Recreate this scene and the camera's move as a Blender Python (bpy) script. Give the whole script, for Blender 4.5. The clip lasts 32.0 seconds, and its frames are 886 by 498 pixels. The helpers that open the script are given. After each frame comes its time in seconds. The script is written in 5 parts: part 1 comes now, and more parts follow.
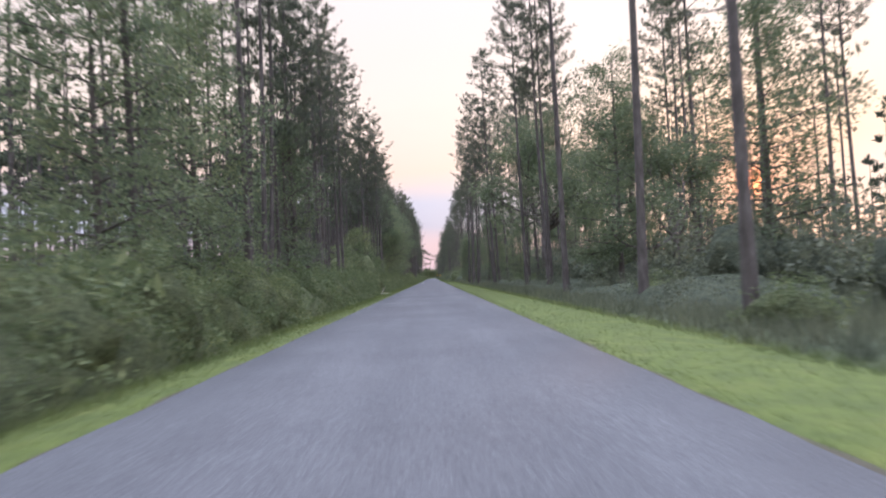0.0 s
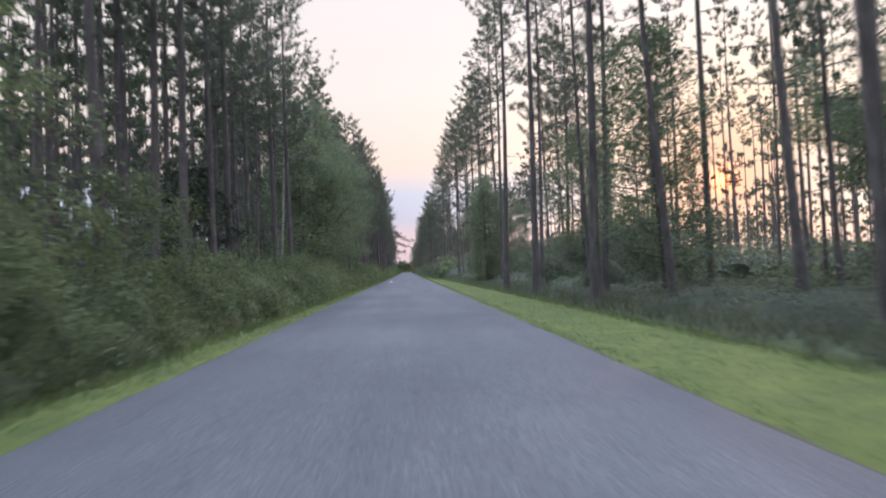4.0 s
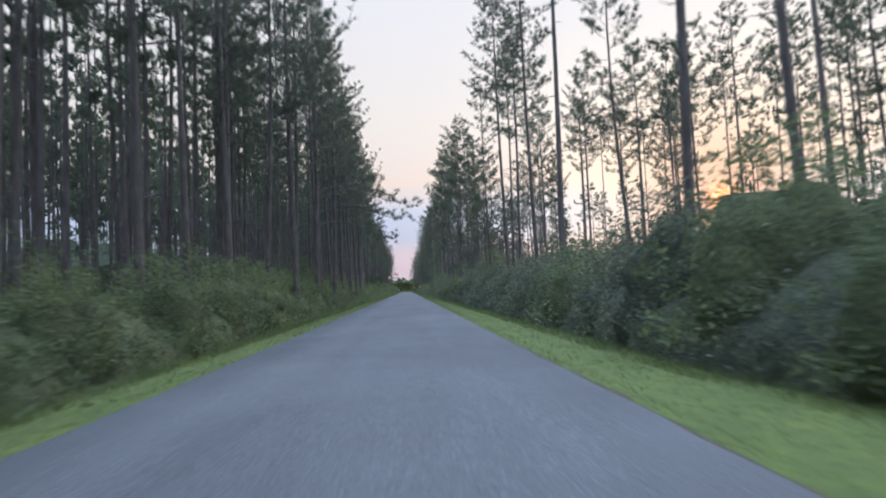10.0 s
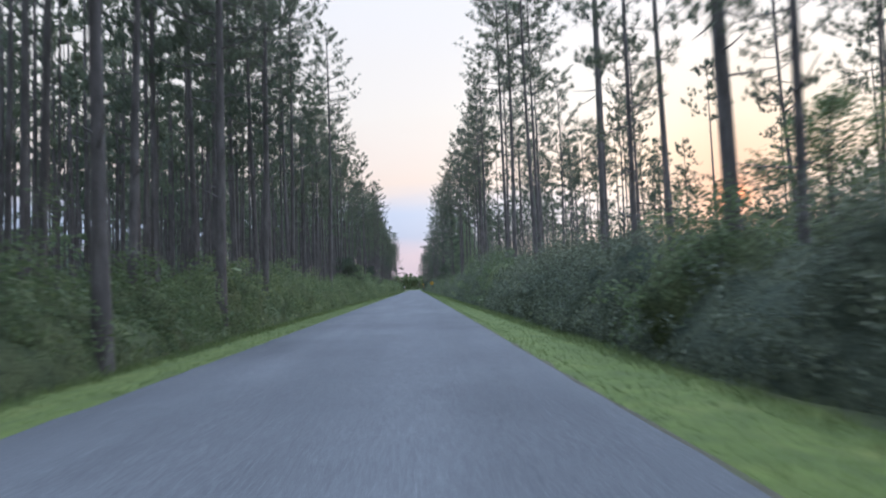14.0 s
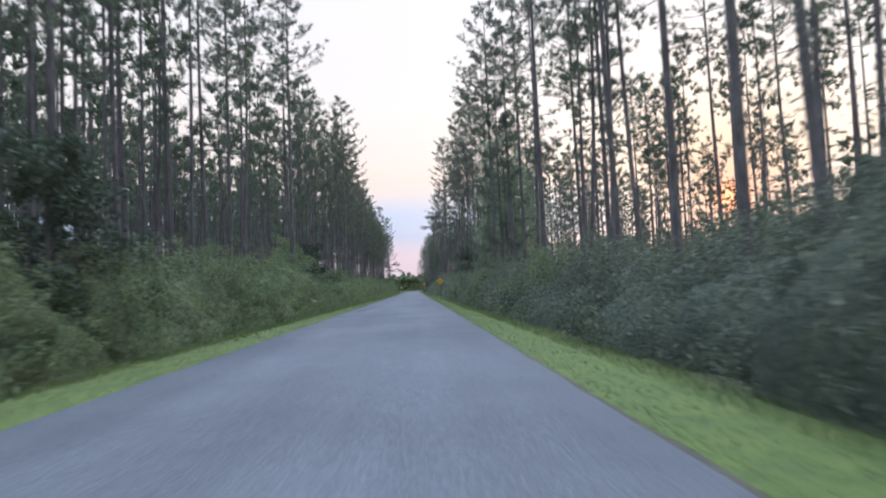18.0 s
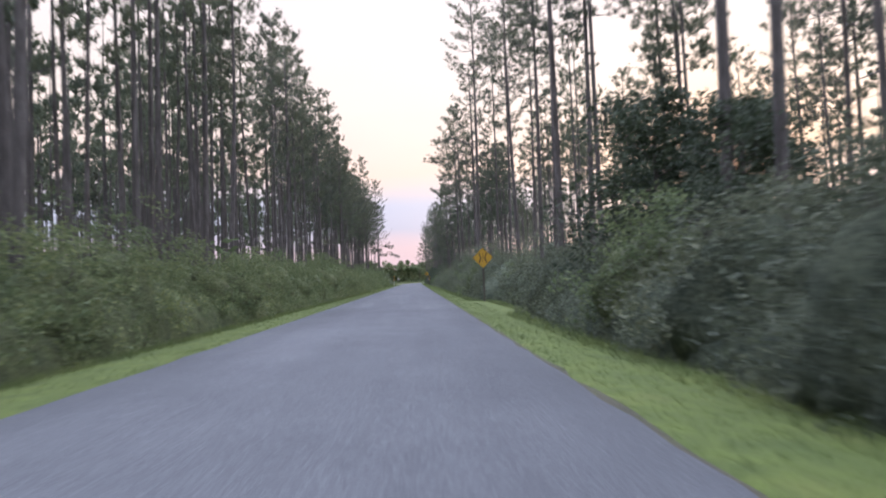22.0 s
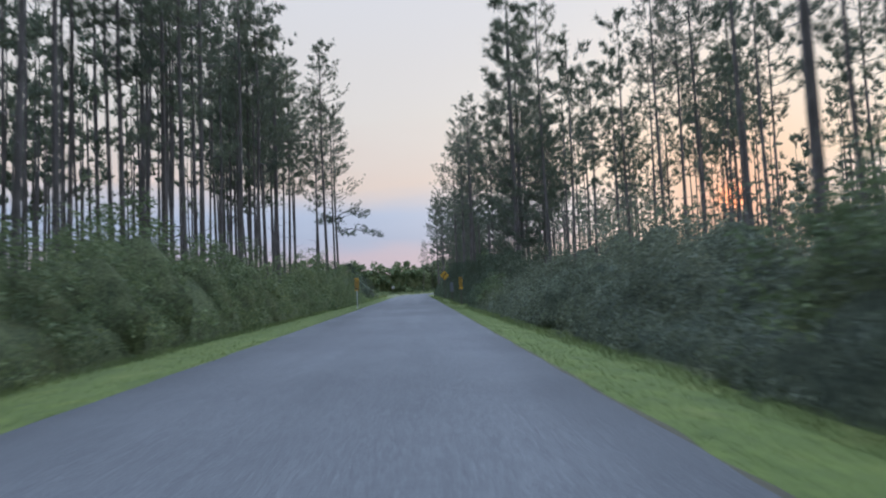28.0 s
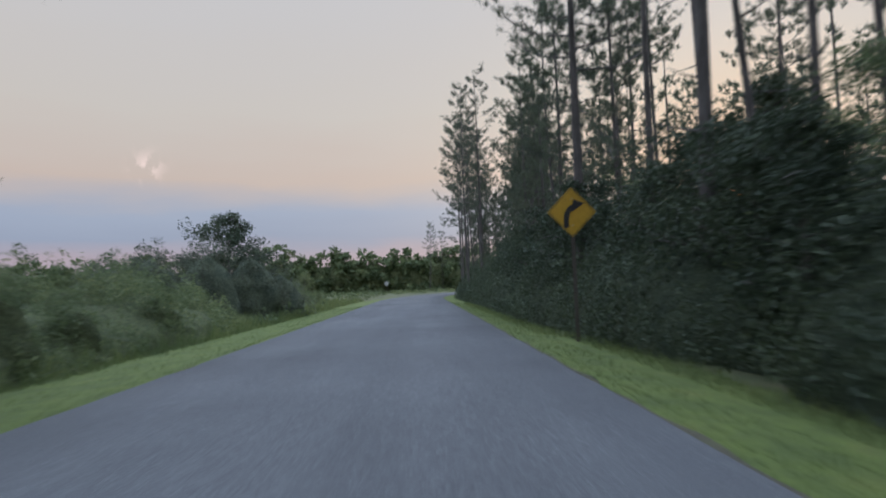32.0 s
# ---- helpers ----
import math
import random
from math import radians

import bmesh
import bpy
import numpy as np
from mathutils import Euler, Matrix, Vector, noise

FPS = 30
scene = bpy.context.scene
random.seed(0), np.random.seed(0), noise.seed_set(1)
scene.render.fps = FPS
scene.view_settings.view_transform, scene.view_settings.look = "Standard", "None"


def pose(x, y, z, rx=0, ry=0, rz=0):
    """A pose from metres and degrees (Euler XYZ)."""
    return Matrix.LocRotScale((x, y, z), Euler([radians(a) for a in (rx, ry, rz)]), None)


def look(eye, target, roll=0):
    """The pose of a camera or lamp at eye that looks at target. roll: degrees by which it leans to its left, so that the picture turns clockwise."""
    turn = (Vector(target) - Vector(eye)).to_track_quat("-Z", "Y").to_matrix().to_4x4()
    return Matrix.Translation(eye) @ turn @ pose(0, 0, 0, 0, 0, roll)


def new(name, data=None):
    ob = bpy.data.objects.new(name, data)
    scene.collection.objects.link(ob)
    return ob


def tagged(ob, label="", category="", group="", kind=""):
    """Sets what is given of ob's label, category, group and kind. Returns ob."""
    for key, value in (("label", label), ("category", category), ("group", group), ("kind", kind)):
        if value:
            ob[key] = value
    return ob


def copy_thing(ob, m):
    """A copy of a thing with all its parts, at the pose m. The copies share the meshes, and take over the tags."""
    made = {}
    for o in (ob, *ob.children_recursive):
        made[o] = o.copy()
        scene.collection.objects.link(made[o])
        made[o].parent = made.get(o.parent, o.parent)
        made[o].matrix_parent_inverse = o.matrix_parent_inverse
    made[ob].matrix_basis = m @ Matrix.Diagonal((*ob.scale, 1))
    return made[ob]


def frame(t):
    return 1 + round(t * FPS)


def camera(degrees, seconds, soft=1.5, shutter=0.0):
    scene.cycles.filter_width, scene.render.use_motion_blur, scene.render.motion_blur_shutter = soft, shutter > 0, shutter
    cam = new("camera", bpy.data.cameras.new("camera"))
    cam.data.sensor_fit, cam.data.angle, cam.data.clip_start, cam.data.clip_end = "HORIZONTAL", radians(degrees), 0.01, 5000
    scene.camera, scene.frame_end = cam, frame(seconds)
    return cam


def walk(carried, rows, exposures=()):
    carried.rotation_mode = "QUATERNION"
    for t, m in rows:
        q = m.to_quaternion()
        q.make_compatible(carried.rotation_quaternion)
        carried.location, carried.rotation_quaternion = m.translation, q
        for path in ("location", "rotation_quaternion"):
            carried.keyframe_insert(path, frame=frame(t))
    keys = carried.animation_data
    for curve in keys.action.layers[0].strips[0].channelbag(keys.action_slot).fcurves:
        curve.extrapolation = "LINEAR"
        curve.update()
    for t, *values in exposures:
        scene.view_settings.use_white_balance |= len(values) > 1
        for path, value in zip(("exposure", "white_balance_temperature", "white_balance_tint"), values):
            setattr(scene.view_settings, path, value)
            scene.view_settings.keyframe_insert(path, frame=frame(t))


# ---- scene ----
cam = camera(69.0, 32.0, soft=2.0, shutter=0.35)
# seconds, x, y, z, yaw, pitch, lean
PATH = [
    (0.0, 0.270, 0.00, 1.150, -0.95, 2.46, 2.70),
    (0.5, 0.275, 7.45, 1.150, -1.21, 2.05, 2.70),
    (1.0, 0.280, 14.90, 1.150, -1.51, 1.99, 2.70),
    (1.5, 0.270, 22.35, 1.150, -1.56, 1.99, 2.65),
    (2.0, 0.260, 29.80, 1.150, -1.96, 1.87, 2.60),
    (2.5, 0.250, 37.25, 1.150, -2.26, 1.76, 2.55),
    (3.0, 0.240, 44.70, 1.150, -2.61, 1.74, 2.50),
    (3.5, 0.216, 52.15, 1.150, -2.96, 1.74, 2.36),
    (4.5, 0.168, 67.05, 1.150, -3.36, 2.04, 2.08),
    (5.5, 0.120, 81.95, 1.150, -3.76, 2.34, 1.80),
    (6.0, 0.103, 89.40, 1.150, -3.86, 2.34, 1.76),
    (6.5, 0.087, 96.85, 1.150, -3.86, 2.49, 1.72),
    (7.0, 0.070, 104.30, 1.150, -3.86, 2.70, 1.68),
    (7.5, 0.050, 111.75, 1.150, -3.91, 2.95, 1.64),
    (8.0, 0.030, 119.20, 1.150, -3.96, 3.15, 1.60),
    (8.5, 0.155, 126.65, 1.150, -3.91, 3.59, 1.85),
    (9.0, 0.280, 134.10, 1.150, -3.81, 3.77, 2.10),
    (9.5, 0.410, 141.55, 1.150, -3.51, 3.67, 2.35),
    (10.0, 0.540, 149.00, 1.150, -3.16, 3.52, 2.60),
    (10.5, 0.620, 156.45, 1.150, -2.86, 3.37, 2.80),
    (11.0, 0.700, 163.90, 1.150, -2.41, 3.34, 3.00),
    (11.5, 0.770, 171.35, 1.150, -2.41, 3.29, 2.90),
    (12.0, 0.840, 178.80, 1.150, -2.46, 3.29, 2.80),
    (12.5, 0.880, 186.25, 1.150, -2.66, 3.24, 2.55),
    (13.0, 0.920, 193.70, 1.150, -2.56, 3.21, 2.30),
    (13.5, 0.920, 201.15, 1.150, -2.41, 3.32, 2.28),
    (14.5, 0.852, 216.05, 1.150, -2.40, 3.39, 2.19),
    (15.5, 0.920, 230.95, 1.150, -2.31, 3.52, 2.20),
    (16.0, 0.920, 238.40, 1.150, -2.31, 3.52, 2.30),
    (16.5, 0.980, 245.85, 1.150, -2.21, 3.37, 2.40),
    (17.0, 1.040, 253.30, 1.150, -2.36, 3.31, 2.50),
    (17.5, 1.060, 260.75, 1.150, -2.41, 3.31, 2.50),
    (18.0, 1.080, 268.20, 1.150, -2.46, 3.45, 2.50),
    (18.5, 1.070, 275.65, 1.150, -2.46, 3.45, 2.50),
    (19.0, 1.060, 283.10, 1.150, -2.51, 3.40, 2.50),
    (19.5, 1.050, 290.55, 1.150, -2.71, 3.24, 2.50),
    (20.0, 1.040, 298.00, 1.150, -2.91, 3.03, 2.50),
    (20.5, 1.070, 305.45, 1.150, -2.86, 2.94, 2.50),
    (21.0, 1.100, 312.90, 1.150, -2.91, 2.68, 2.50),
    (21.5, 1.135, 320.35, 1.150, -2.66, 2.59, 2.50),
    (22.0, 1.170, 327.80, 1.150, -2.46, 2.65, 2.50),
    (22.5, 1.170, 335.25, 1.150, -2.11, 2.67, 2.50),
    (23.0, 1.170, 342.70, 1.150, -2.41, 2.96, 2.50),
    (23.5, 1.170, 350.15, 1.150, -2.21, 2.96, 2.50),
    (24.0, 1.170, 357.60, 1.150, -2.31, 3.06, 2.50),
    (24.5, 1.145, 365.05, 1.150, -2.36, 3.26, 2.50),
    (25.0, 1.120, 372.50, 1.150, -2.41, 3.21, 2.50),
    (25.5, 1.095, 379.95, 1.150, -2.46, 3.20, 2.50),
    (26.5, 0.984, 394.85, 1.150, -2.31, 3.46, 2.37),
    (27.5, 0.995, 409.75, 1.150, -2.31, 3.47, 2.39),
    (28.0, 0.970, 417.20, 1.150, -2.31, 3.47, 2.36),
    (28.5, 0.945, 424.65, 1.150, -2.26, 3.37, 2.33),
    (29.0, 0.920, 432.10, 1.150, -2.36, 3.37, 2.30),
    (29.5, 0.920, 439.55, 1.150, -2.31, 3.32, 2.30),
    (30.0, 0.920, 447.00, 1.150, -2.11, 3.33, 2.30),
    (30.5, 0.920, 454.45, 1.150, -2.11, 3.33, 2.30),
    (31.0, 0.920, 461.90, 1.150, -2.21, 3.32, 2.30),
    (31.5, 0.920, 469.35, 1.150, -2.21, 3.27, 2.30),
    (32.0, 0.920, 476.80, 1.150, -1.96, 3.23, 2.30),
]
EXPOSURES = [(0, 0.71, 5800, 25), (3.5, 0.66, 5650, 22), (5.5, 0.4, 5250, 14), (6.5, 0.58, 5200, 13), (7.1, 0.77, 5200, 13), (8, 0.38, 5200, 15), (10, 0.48, 5200, 14), (12, 0.48, 5150, 13), (13.5, 0.58, 5150, 13),
             (15.5, 0.6, 5200, 15), (17.5, 0.66, 5250, 16), (20, 0.77, 5300, 18), (23, 0.76, 5800, 25), (25.5, 0.72, 5400, 18), (27.5, 0.31, 5200, 13), (30.5, 0.1, 5300, 13), (32, -0.08, 5400, 13)]
walk(cam, [(t, pose(x, y, z, 90 + pitch, lean, yaw)) for t, x, y, z, yaw, pitch, lean in PATH], EXPOSURES)

# ---- light ----
SUN_AZ, SUN_EL = 27.0, 6.4      # degrees right of the road, and above the horizon
sun_way = Vector((math.sin(radians(SUN_AZ)) * math.cos(radians(SUN_EL)), math.cos(radians(SUN_AZ)) * math.cos(radians(SUN_EL)), math.sin(radians(SUN_EL))))
world = bpy.data.worlds.new("dusk_sky")
scene.world = world
world.use_nodes = True


def build_world():
    nt = world.node_tree
    nt.nodes.clear()
    n, l = nt.nodes.new, nt.links.new
    out, bg = n("ShaderNodeOutputWorld"), n("ShaderNodeBackground")
    sky = n("ShaderNodeTexSky")
    sky.sky_type, sky.sun_disc = "NISHITA", False
    sky.sun_elevation, sky.sun_rotation = radians(SUN_EL), radians(SUN_AZ)
    sky.dust_density, sky.air_density = 3.0, 1.0
    co, sep = n("ShaderNodeTexCoord"), n("ShaderNodeSeparateXYZ")
    l(co.outputs["Generated"], sep.inputs[0])
    veil = n("ShaderNodeValToRGB")
    stops = [(0.0, (0.50, 0.39, 0.38)), (0.05, (0.53, 0.41, 0.395)), (0.08, (0.385, 0.4, 0.44)), (0.115, (0.43, 0.445, 0.475)), (0.165, (0.71, 0.53, 0.38)),
             (0.26, (0.73, 0.61, 0.455)), (0.42, (0.72, 0.635, 0.52)), (0.55, (1.3, 1.34, 1.34)), (1.0, (3.0, 3.25, 3.5))]
    r = veil.color_ramp
    while len(r.elements) < len(stops):
        r.elements.new(0.5)
    for e, (p, c) in zip(r.elements, stops):
        e.position, e.color = p, (*c, 1)
    # ragged edge on the low cloud bank
    nz, mp = n("ShaderNodeTexNoise"), n("ShaderNodeMapping")
    mp.inputs["Scale"].default_value = (3, 3, 14)
    l(co.outputs["Generated"], mp.inputs[0])
    l(mp.outputs[0], nz.inputs["Vector"])
    nz.inputs["Scale"].default_value, nz.inputs["Detail"].default_value = 1.6, 5
    wob = n("ShaderNodeMath")
    wob.operation, wob.inputs[1].default_value = "MULTIPLY_ADD", 0.05
    l(nz.outputs["Fac"], wob.inputs[0])
    low = n("ShaderNodeMath")
    low.operation, low.inputs[1].default_value = "SUBTRACT", 0.025
    l(sep.outputs["Z"], low.inputs[0])
    l(low.outputs[0], wob.inputs[2])
    l(wob.outputs[0], veil.inputs[0])
    mix = n("ShaderNodeMix")
    mix.data_type = "RGBA"
    mix.inputs[0].default_value = 0.9
    gain = n("ShaderNodeVectorMath")
    gain.operation, gain.inputs["Scale"].default_value = "SCALE", 0.12
    l(sky.outputs[0], gain.inputs[0])
    l(gain.outputs["Vector"], mix.inputs[6])
    l(veil.outputs[0], mix.inputs[7])
    # warm glow round the low sun
    dot = n("ShaderNodeVectorMath")
    dot.operation = "DOT_PRODUCT"
    dot.inputs[1].default_value = sun_way
    l(co.outputs["Generated"], dot.inputs[0])
    colour = mix.outputs[2]
    for power, tint, way in ((90, (0.76, 0.49, 0.27), "MIX"), (400, (0.22, 0.03, 0.0), "ADD"), (9000, (3.0, 0.6, 0.05), "ADD")):
        top, pw = n("ShaderNodeMath"), n("ShaderNodeMath")
        top.operation, top.inputs[1].default_value = "MAXIMUM", 0.0
        pw.operation, pw.inputs[1].default_value = "POWER", power
        l(dot.outputs["Value"], top.inputs[0])
        l(top.outputs[0], pw.inputs[0])
        glow = n("ShaderNodeMix")
        glow.data_type, glow.blend_type, glow.clamp_result = "RGBA", way, False
        glow.inputs[7].default_value = (*tint, 1)
        l(pw.outputs[0], glow.inputs[0])
        l(colour, glow.inputs[6])
        colour = glow.outputs[2]
    # a small lit wisp of cloud over the open field
    az, el = radians(-22.5), radians(10.5)
    near, fall, tear, gate = n("ShaderNodeVectorMath"), n("ShaderNodeMath"), n("ShaderNodeTexNoise"), n("ShaderNodeMapRange")
    near.operation, near.inputs[1].default_value = "DOT_PRODUCT", (math.sin(az) * math.cos(el), math.cos(az) * math.cos(el), math.sin(el))
    fall.operation, fall.inputs[1].default_value = "POWER", 7000
    l(co.outputs["Generated"], near.inputs[0])
    l(near.outputs["Value"], fall.inputs[0])
    drawn = n("ShaderNodeMapping")
    drawn.inputs["Scale"].default_value = (46, 46, 30)
    l(co.outputs["Generated"], drawn.inputs[0])
    l(drawn.outputs[0], tear.inputs["Vector"])
    tear.inputs["Scale"].default_value, tear.inputs["Detail"].default_value = 1.4, 4
    gate.inputs["From Min"].default_value, gate.inputs["From Max"].default_value = 0.46, 0.58
    l(tear.outputs["Fac"], gate.inputs["Value"])
    both, wisp = n("ShaderNodeMath"), n("ShaderNodeMix")
    both.operation = "MULTIPLY"
    l(gate.outputs[0], both.inputs[0])
    l(fall.outputs[0], both.inputs[1])
    wisp.data_type = "RGBA"
    wisp.inputs[7].default_value = (1.0, 0.74, 0.56, 1)
    l(both.outputs[0], wisp.inputs[0])
    l(colour, wisp.inputs[6])
    colour = wisp.outputs[2]
    l(colour, bg.inputs[0])
    bg.inputs[1].default_value = 1.0
    l(bg.outputs[0], out.inputs[0])


build_world()
sun = new("sun", bpy.data.lights.new("sun", "SUN"))
sun.data.energy, sun.data.angle, sun.data.color = 0.7, radians(2.0), (1.0, 0.55, 0.28)
sun.matrix_world = look(sun_way * 100, (0, 0, 0))


# ---- materials ----
def material(name, build):
    m = bpy.data.materials.new(name)
    m.use_nodes = True
    nt = m.node_tree
    build(nt, nt.nodes["Principled BSDF"])
    return m


def noise_node(nt, scale, detail=4, rough=0.55, coord="Object", stretch=(1, 1, 1)):
    co, mp, nz = nt.nodes.new("ShaderNodeTexCoord"), nt.nodes.new("ShaderNodeMapping"), nt.nodes.new("ShaderNodeTexNoise")
    mp.inputs["Scale"].default_value = stretch
    nt.links.new(co.outputs[coord], mp.inputs[0])
    nt.links.new(mp.outputs[0], nz.inputs["Vector"])
    nz.inputs["Scale"].default_value, nz.inputs["Detail"].default_value, nz.inputs["Roughness"].default_value = scale, detail, rough
    return nz.outputs["Fac"]


def ramp(nt, fac, stops):
    r = nt.nodes.new("ShaderNodeValToRGB")
    while len(r.color_ramp.elements) < len(stops):
        r.color_ramp.elements.new(0.5)
    for e, (p, c) in zip(r.color_ramp.elements, stops):
        e.position, e.color = p, (*c, 1)
    nt.links.new(fac, r.inputs[0])
    return r.outputs[0]


def blend(nt, a, b, fac, how="MIX"):
    m = nt.nodes.new("ShaderNodeMix")
    m.data_type, m.blend_type = "RGBA", how
    for k, v in ((0, fac), (6, a), (7, b)):
        if isinstance(v, (int, float)):
            m.inputs[k].default_value = v
        elif isinstance(v, tuple):
            m.inputs[k].default_value = (*v, 1)
        else:
            nt.links.new(v, m.inputs[k])
    return m.outputs[2]


def bump(nt, bsdf, fac, strength=0.4, dist=0.02):
    b = nt.nodes.new("ShaderNodeBump")
    b.inputs["Strength"].default_value, b.inputs["Distance"].default_value = strength, dist
    nt.links.new(fac, b.inputs["Height"])
    nt.links.new(b.outputs[0], bsdf.inputs["Normal"])


def leaf_material(name, dark, mid, light, thin=0.25, rough=0.6):
    """Leaves or needles: tint by leaf and by plant, a little light let through."""
    def build(nt, p):
        geo, info = nt.nodes.new("ShaderNodeNewGeometry"), nt.nodes.new("ShaderNodeObjectInfo")
        add = nt.nodes.new("ShaderNodeMath")
        add.operation, add.inputs[1].default_value = "MULTIPLY_ADD", 0.6
        half = nt.nodes.new("ShaderNodeMath")
        half.operation, half.inputs[1].default_value = "MULTIPLY", 0.4
        nt.links.new(geo.outputs["Random Per Island"], add.inputs[0])
        nt.links.new(info.outputs["Random"], half.inputs[0])
        nt.links.new(half.outputs[0], add.inputs[2])
        c = ramp(nt, add.outputs[0], [(0.0, dark), (0.5, mid), (1.0, light)])
        big = noise_node(nt, 0.45, 2, coord="Object")
        c = blend(nt, c, ramp(nt, big, [(0.3, (0.7, 0.74, 0.74)), (0.7, (1.15, 1.1, 0.95))]), 1.0, "MULTIPLY")
        nt.links.new(c, p.inputs["Base Color"])
        p.inputs["Roughness"].default_value = rough
        p.inputs["Specular IOR Level"].default_value = 0.22
        tr, mx = nt.nodes.new("ShaderNodeBsdfTranslucent"), nt.nodes.new("ShaderNodeMixShader")
        nt.links.new(c, tr.inputs[0])
        mx.inputs[0].default_value = thin
        nt.links.new(p.outputs[0], mx.inputs[1])
        nt.links.new(tr.outputs[0], mx.inputs[2])
        nt.links.new(mx.outputs[0], nt.nodes["Material Output"].inputs[0])
    return material(name, build)


NEEDLE = leaf_material("pine_needles", (0.058, 0.075, 0.058), (0.102, 0.124, 0.09), (0.158, 0.178, 0.122), 0.42)
LEAF = leaf_material("broad_leaves", (0.1, 0.136, 0.09), (0.168, 0.214, 0.13), (0.24, 0.285, 0.165), 0.48)
# colour of dark evergreens; also darkens growth in deep shade near the bend
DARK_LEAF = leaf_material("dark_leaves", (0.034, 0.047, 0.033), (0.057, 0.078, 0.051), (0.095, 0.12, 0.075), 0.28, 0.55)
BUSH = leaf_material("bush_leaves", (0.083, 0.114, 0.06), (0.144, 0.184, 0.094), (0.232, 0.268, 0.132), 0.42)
# bush leaves darkened to stand for the backlit growth right of the road
SHADED_LEAF = leaf_material("shaded_leaves", (0.074, 0.089, 0.066), (0.128, 0.147, 0.106), (0.205, 0.222, 0.156), 0.36, 0.6)
GRASS = leaf_material("verge_grass", (0.09, 0.126, 0.05), (0.14, 0.182, 0.075), (0.2, 0.234, 0.105), 0.45, 0.7)


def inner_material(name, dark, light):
    """The tangle of twigs and leaves inside a bush; noise paints its shaded gaps."""
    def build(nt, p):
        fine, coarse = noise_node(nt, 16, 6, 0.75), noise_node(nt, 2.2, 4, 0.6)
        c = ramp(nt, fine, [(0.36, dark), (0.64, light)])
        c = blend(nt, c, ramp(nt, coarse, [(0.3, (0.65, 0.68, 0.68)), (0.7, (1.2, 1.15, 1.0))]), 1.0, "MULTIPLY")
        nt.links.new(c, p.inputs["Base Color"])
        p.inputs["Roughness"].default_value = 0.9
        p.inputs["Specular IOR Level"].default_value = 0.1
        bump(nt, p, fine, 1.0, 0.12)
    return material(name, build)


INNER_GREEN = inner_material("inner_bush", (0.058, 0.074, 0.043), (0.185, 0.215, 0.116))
INNER_SHADE = inner_material("inner_deep_shade", (0.03, 0.04, 0.028), (0.085, 0.108, 0.07))
INNER_DARK = inner_material("inner_shaded", (0.045, 0.057, 0.044), (0.138, 0.163, 0.119))


def bark_material(name, a, b, c):
    def build(nt, p):
        plates = noise_node(nt, 6, 6, 0.65, stretch=(1, 1, 0.22))
        fine = noise_node(nt, 45, 4, stretch=(1, 1, 0.3))
        col = ramp(nt, plates, [(0.3, a), (0.52, b), (0.75, c)])
        col = blend(nt, col, ramp(nt, fine, [(0.2, (0.7, 0.7, 0.7)), (0.8, (1.2, 1.2, 1.2))]), 0.7, "MULTIPLY")
        nt.links.new(col, p.inputs["Base Color"])
        p.inputs["Roughness"].default_value = 0.9
        bump(nt, p, plates, 0.8, 0.03)
    return material(name, build)


PINE_BARK = bark_material("pine_bark", (0.045, 0.039, 0.036), (0.09, 0.08, 0.075), (0.16, 0.146, 0.138))
OAK_BARK = bark_material("oak_bark", (0.045, 0.04, 0.035), (0.09, 0.08, 0.07), (0.17, 0.155, 0.14))
PALE_BARK = bark_material("pale_bark", (0.14, 0.13, 0.12), (0.26, 0.25, 0.23), (0.40, 0.39, 0.36))


def asphalt_build(nt, p):
    grit = noise_node(nt, 38, 5, 0.85)
    chips = nt.nodes.new("ShaderNodeTexVoronoi")
    co = nt.nodes.new("ShaderNodeTexCoord")
    nt.links.new(co.outputs["Object"], chips.inputs["Vector"])
    chips.inputs["Scale"].default_value = 70
    worn = noise_node(nt, 0.55, 5, 0.6, stretch=(1.6, 0.12, 1))
    patch = noise_node(nt, 0.22, 4, 0.6)
    c = ramp(nt, grit, [(0.3, (0.044, 0.0455, 0.048)), (0.52, (0.098, 0.102, 0.108)), (0.76, (0.275, 0.28, 0.288))])
    c = blend(nt, c, ramp(nt, worn, [(0.3, (0.86, 0.86, 0.87)), (0.7, (1.15, 1.15, 1.15))]), 1.0, "MULTIPLY")
    c = blend(nt, c, ramp(nt, patch, [(0.35, (0.85, 0.85, 0.86)), (0.65, (1.1, 1.1, 1.1))]), 1.0, "MULTIPLY")
    nt.links.new(c, p.inputs["Base Color"])
    p.inputs["Roughness"].default_value = 0.9
    p.inputs["Specular IOR Level"].default_value = 0.25
    bump(nt, p, chips.outputs["Distance"], 0.5, 0.006)


ASPHALT = material("worn_asphalt", asphalt_build)


def soil_build(nt, p):
    a, b = noise_node(nt, 0.8, 6, 0.65), noise_node(nt, 14, 4, 0.7)
    c = ramp(nt, a, [(0.3, (0.05, 0.06, 0.028)), (0.5, (0.075, 0.085, 0.035)), (0.7, (0.11, 0.095, 0.055))])
    c = blend(nt, c, ramp(nt, b, [(0.25, (0.6, 0.6, 0.6)), (0.75, (1.35, 1.35, 1.3))]), 1.0, "MULTIPLY")
    nt.links.new(c, p.inputs["Base Color"])
    p.inputs["Roughness"].default_value = 0.95
    bump(nt, p, b, 0.6, 0.05)


SOIL = material("forest_floor", soil_build)


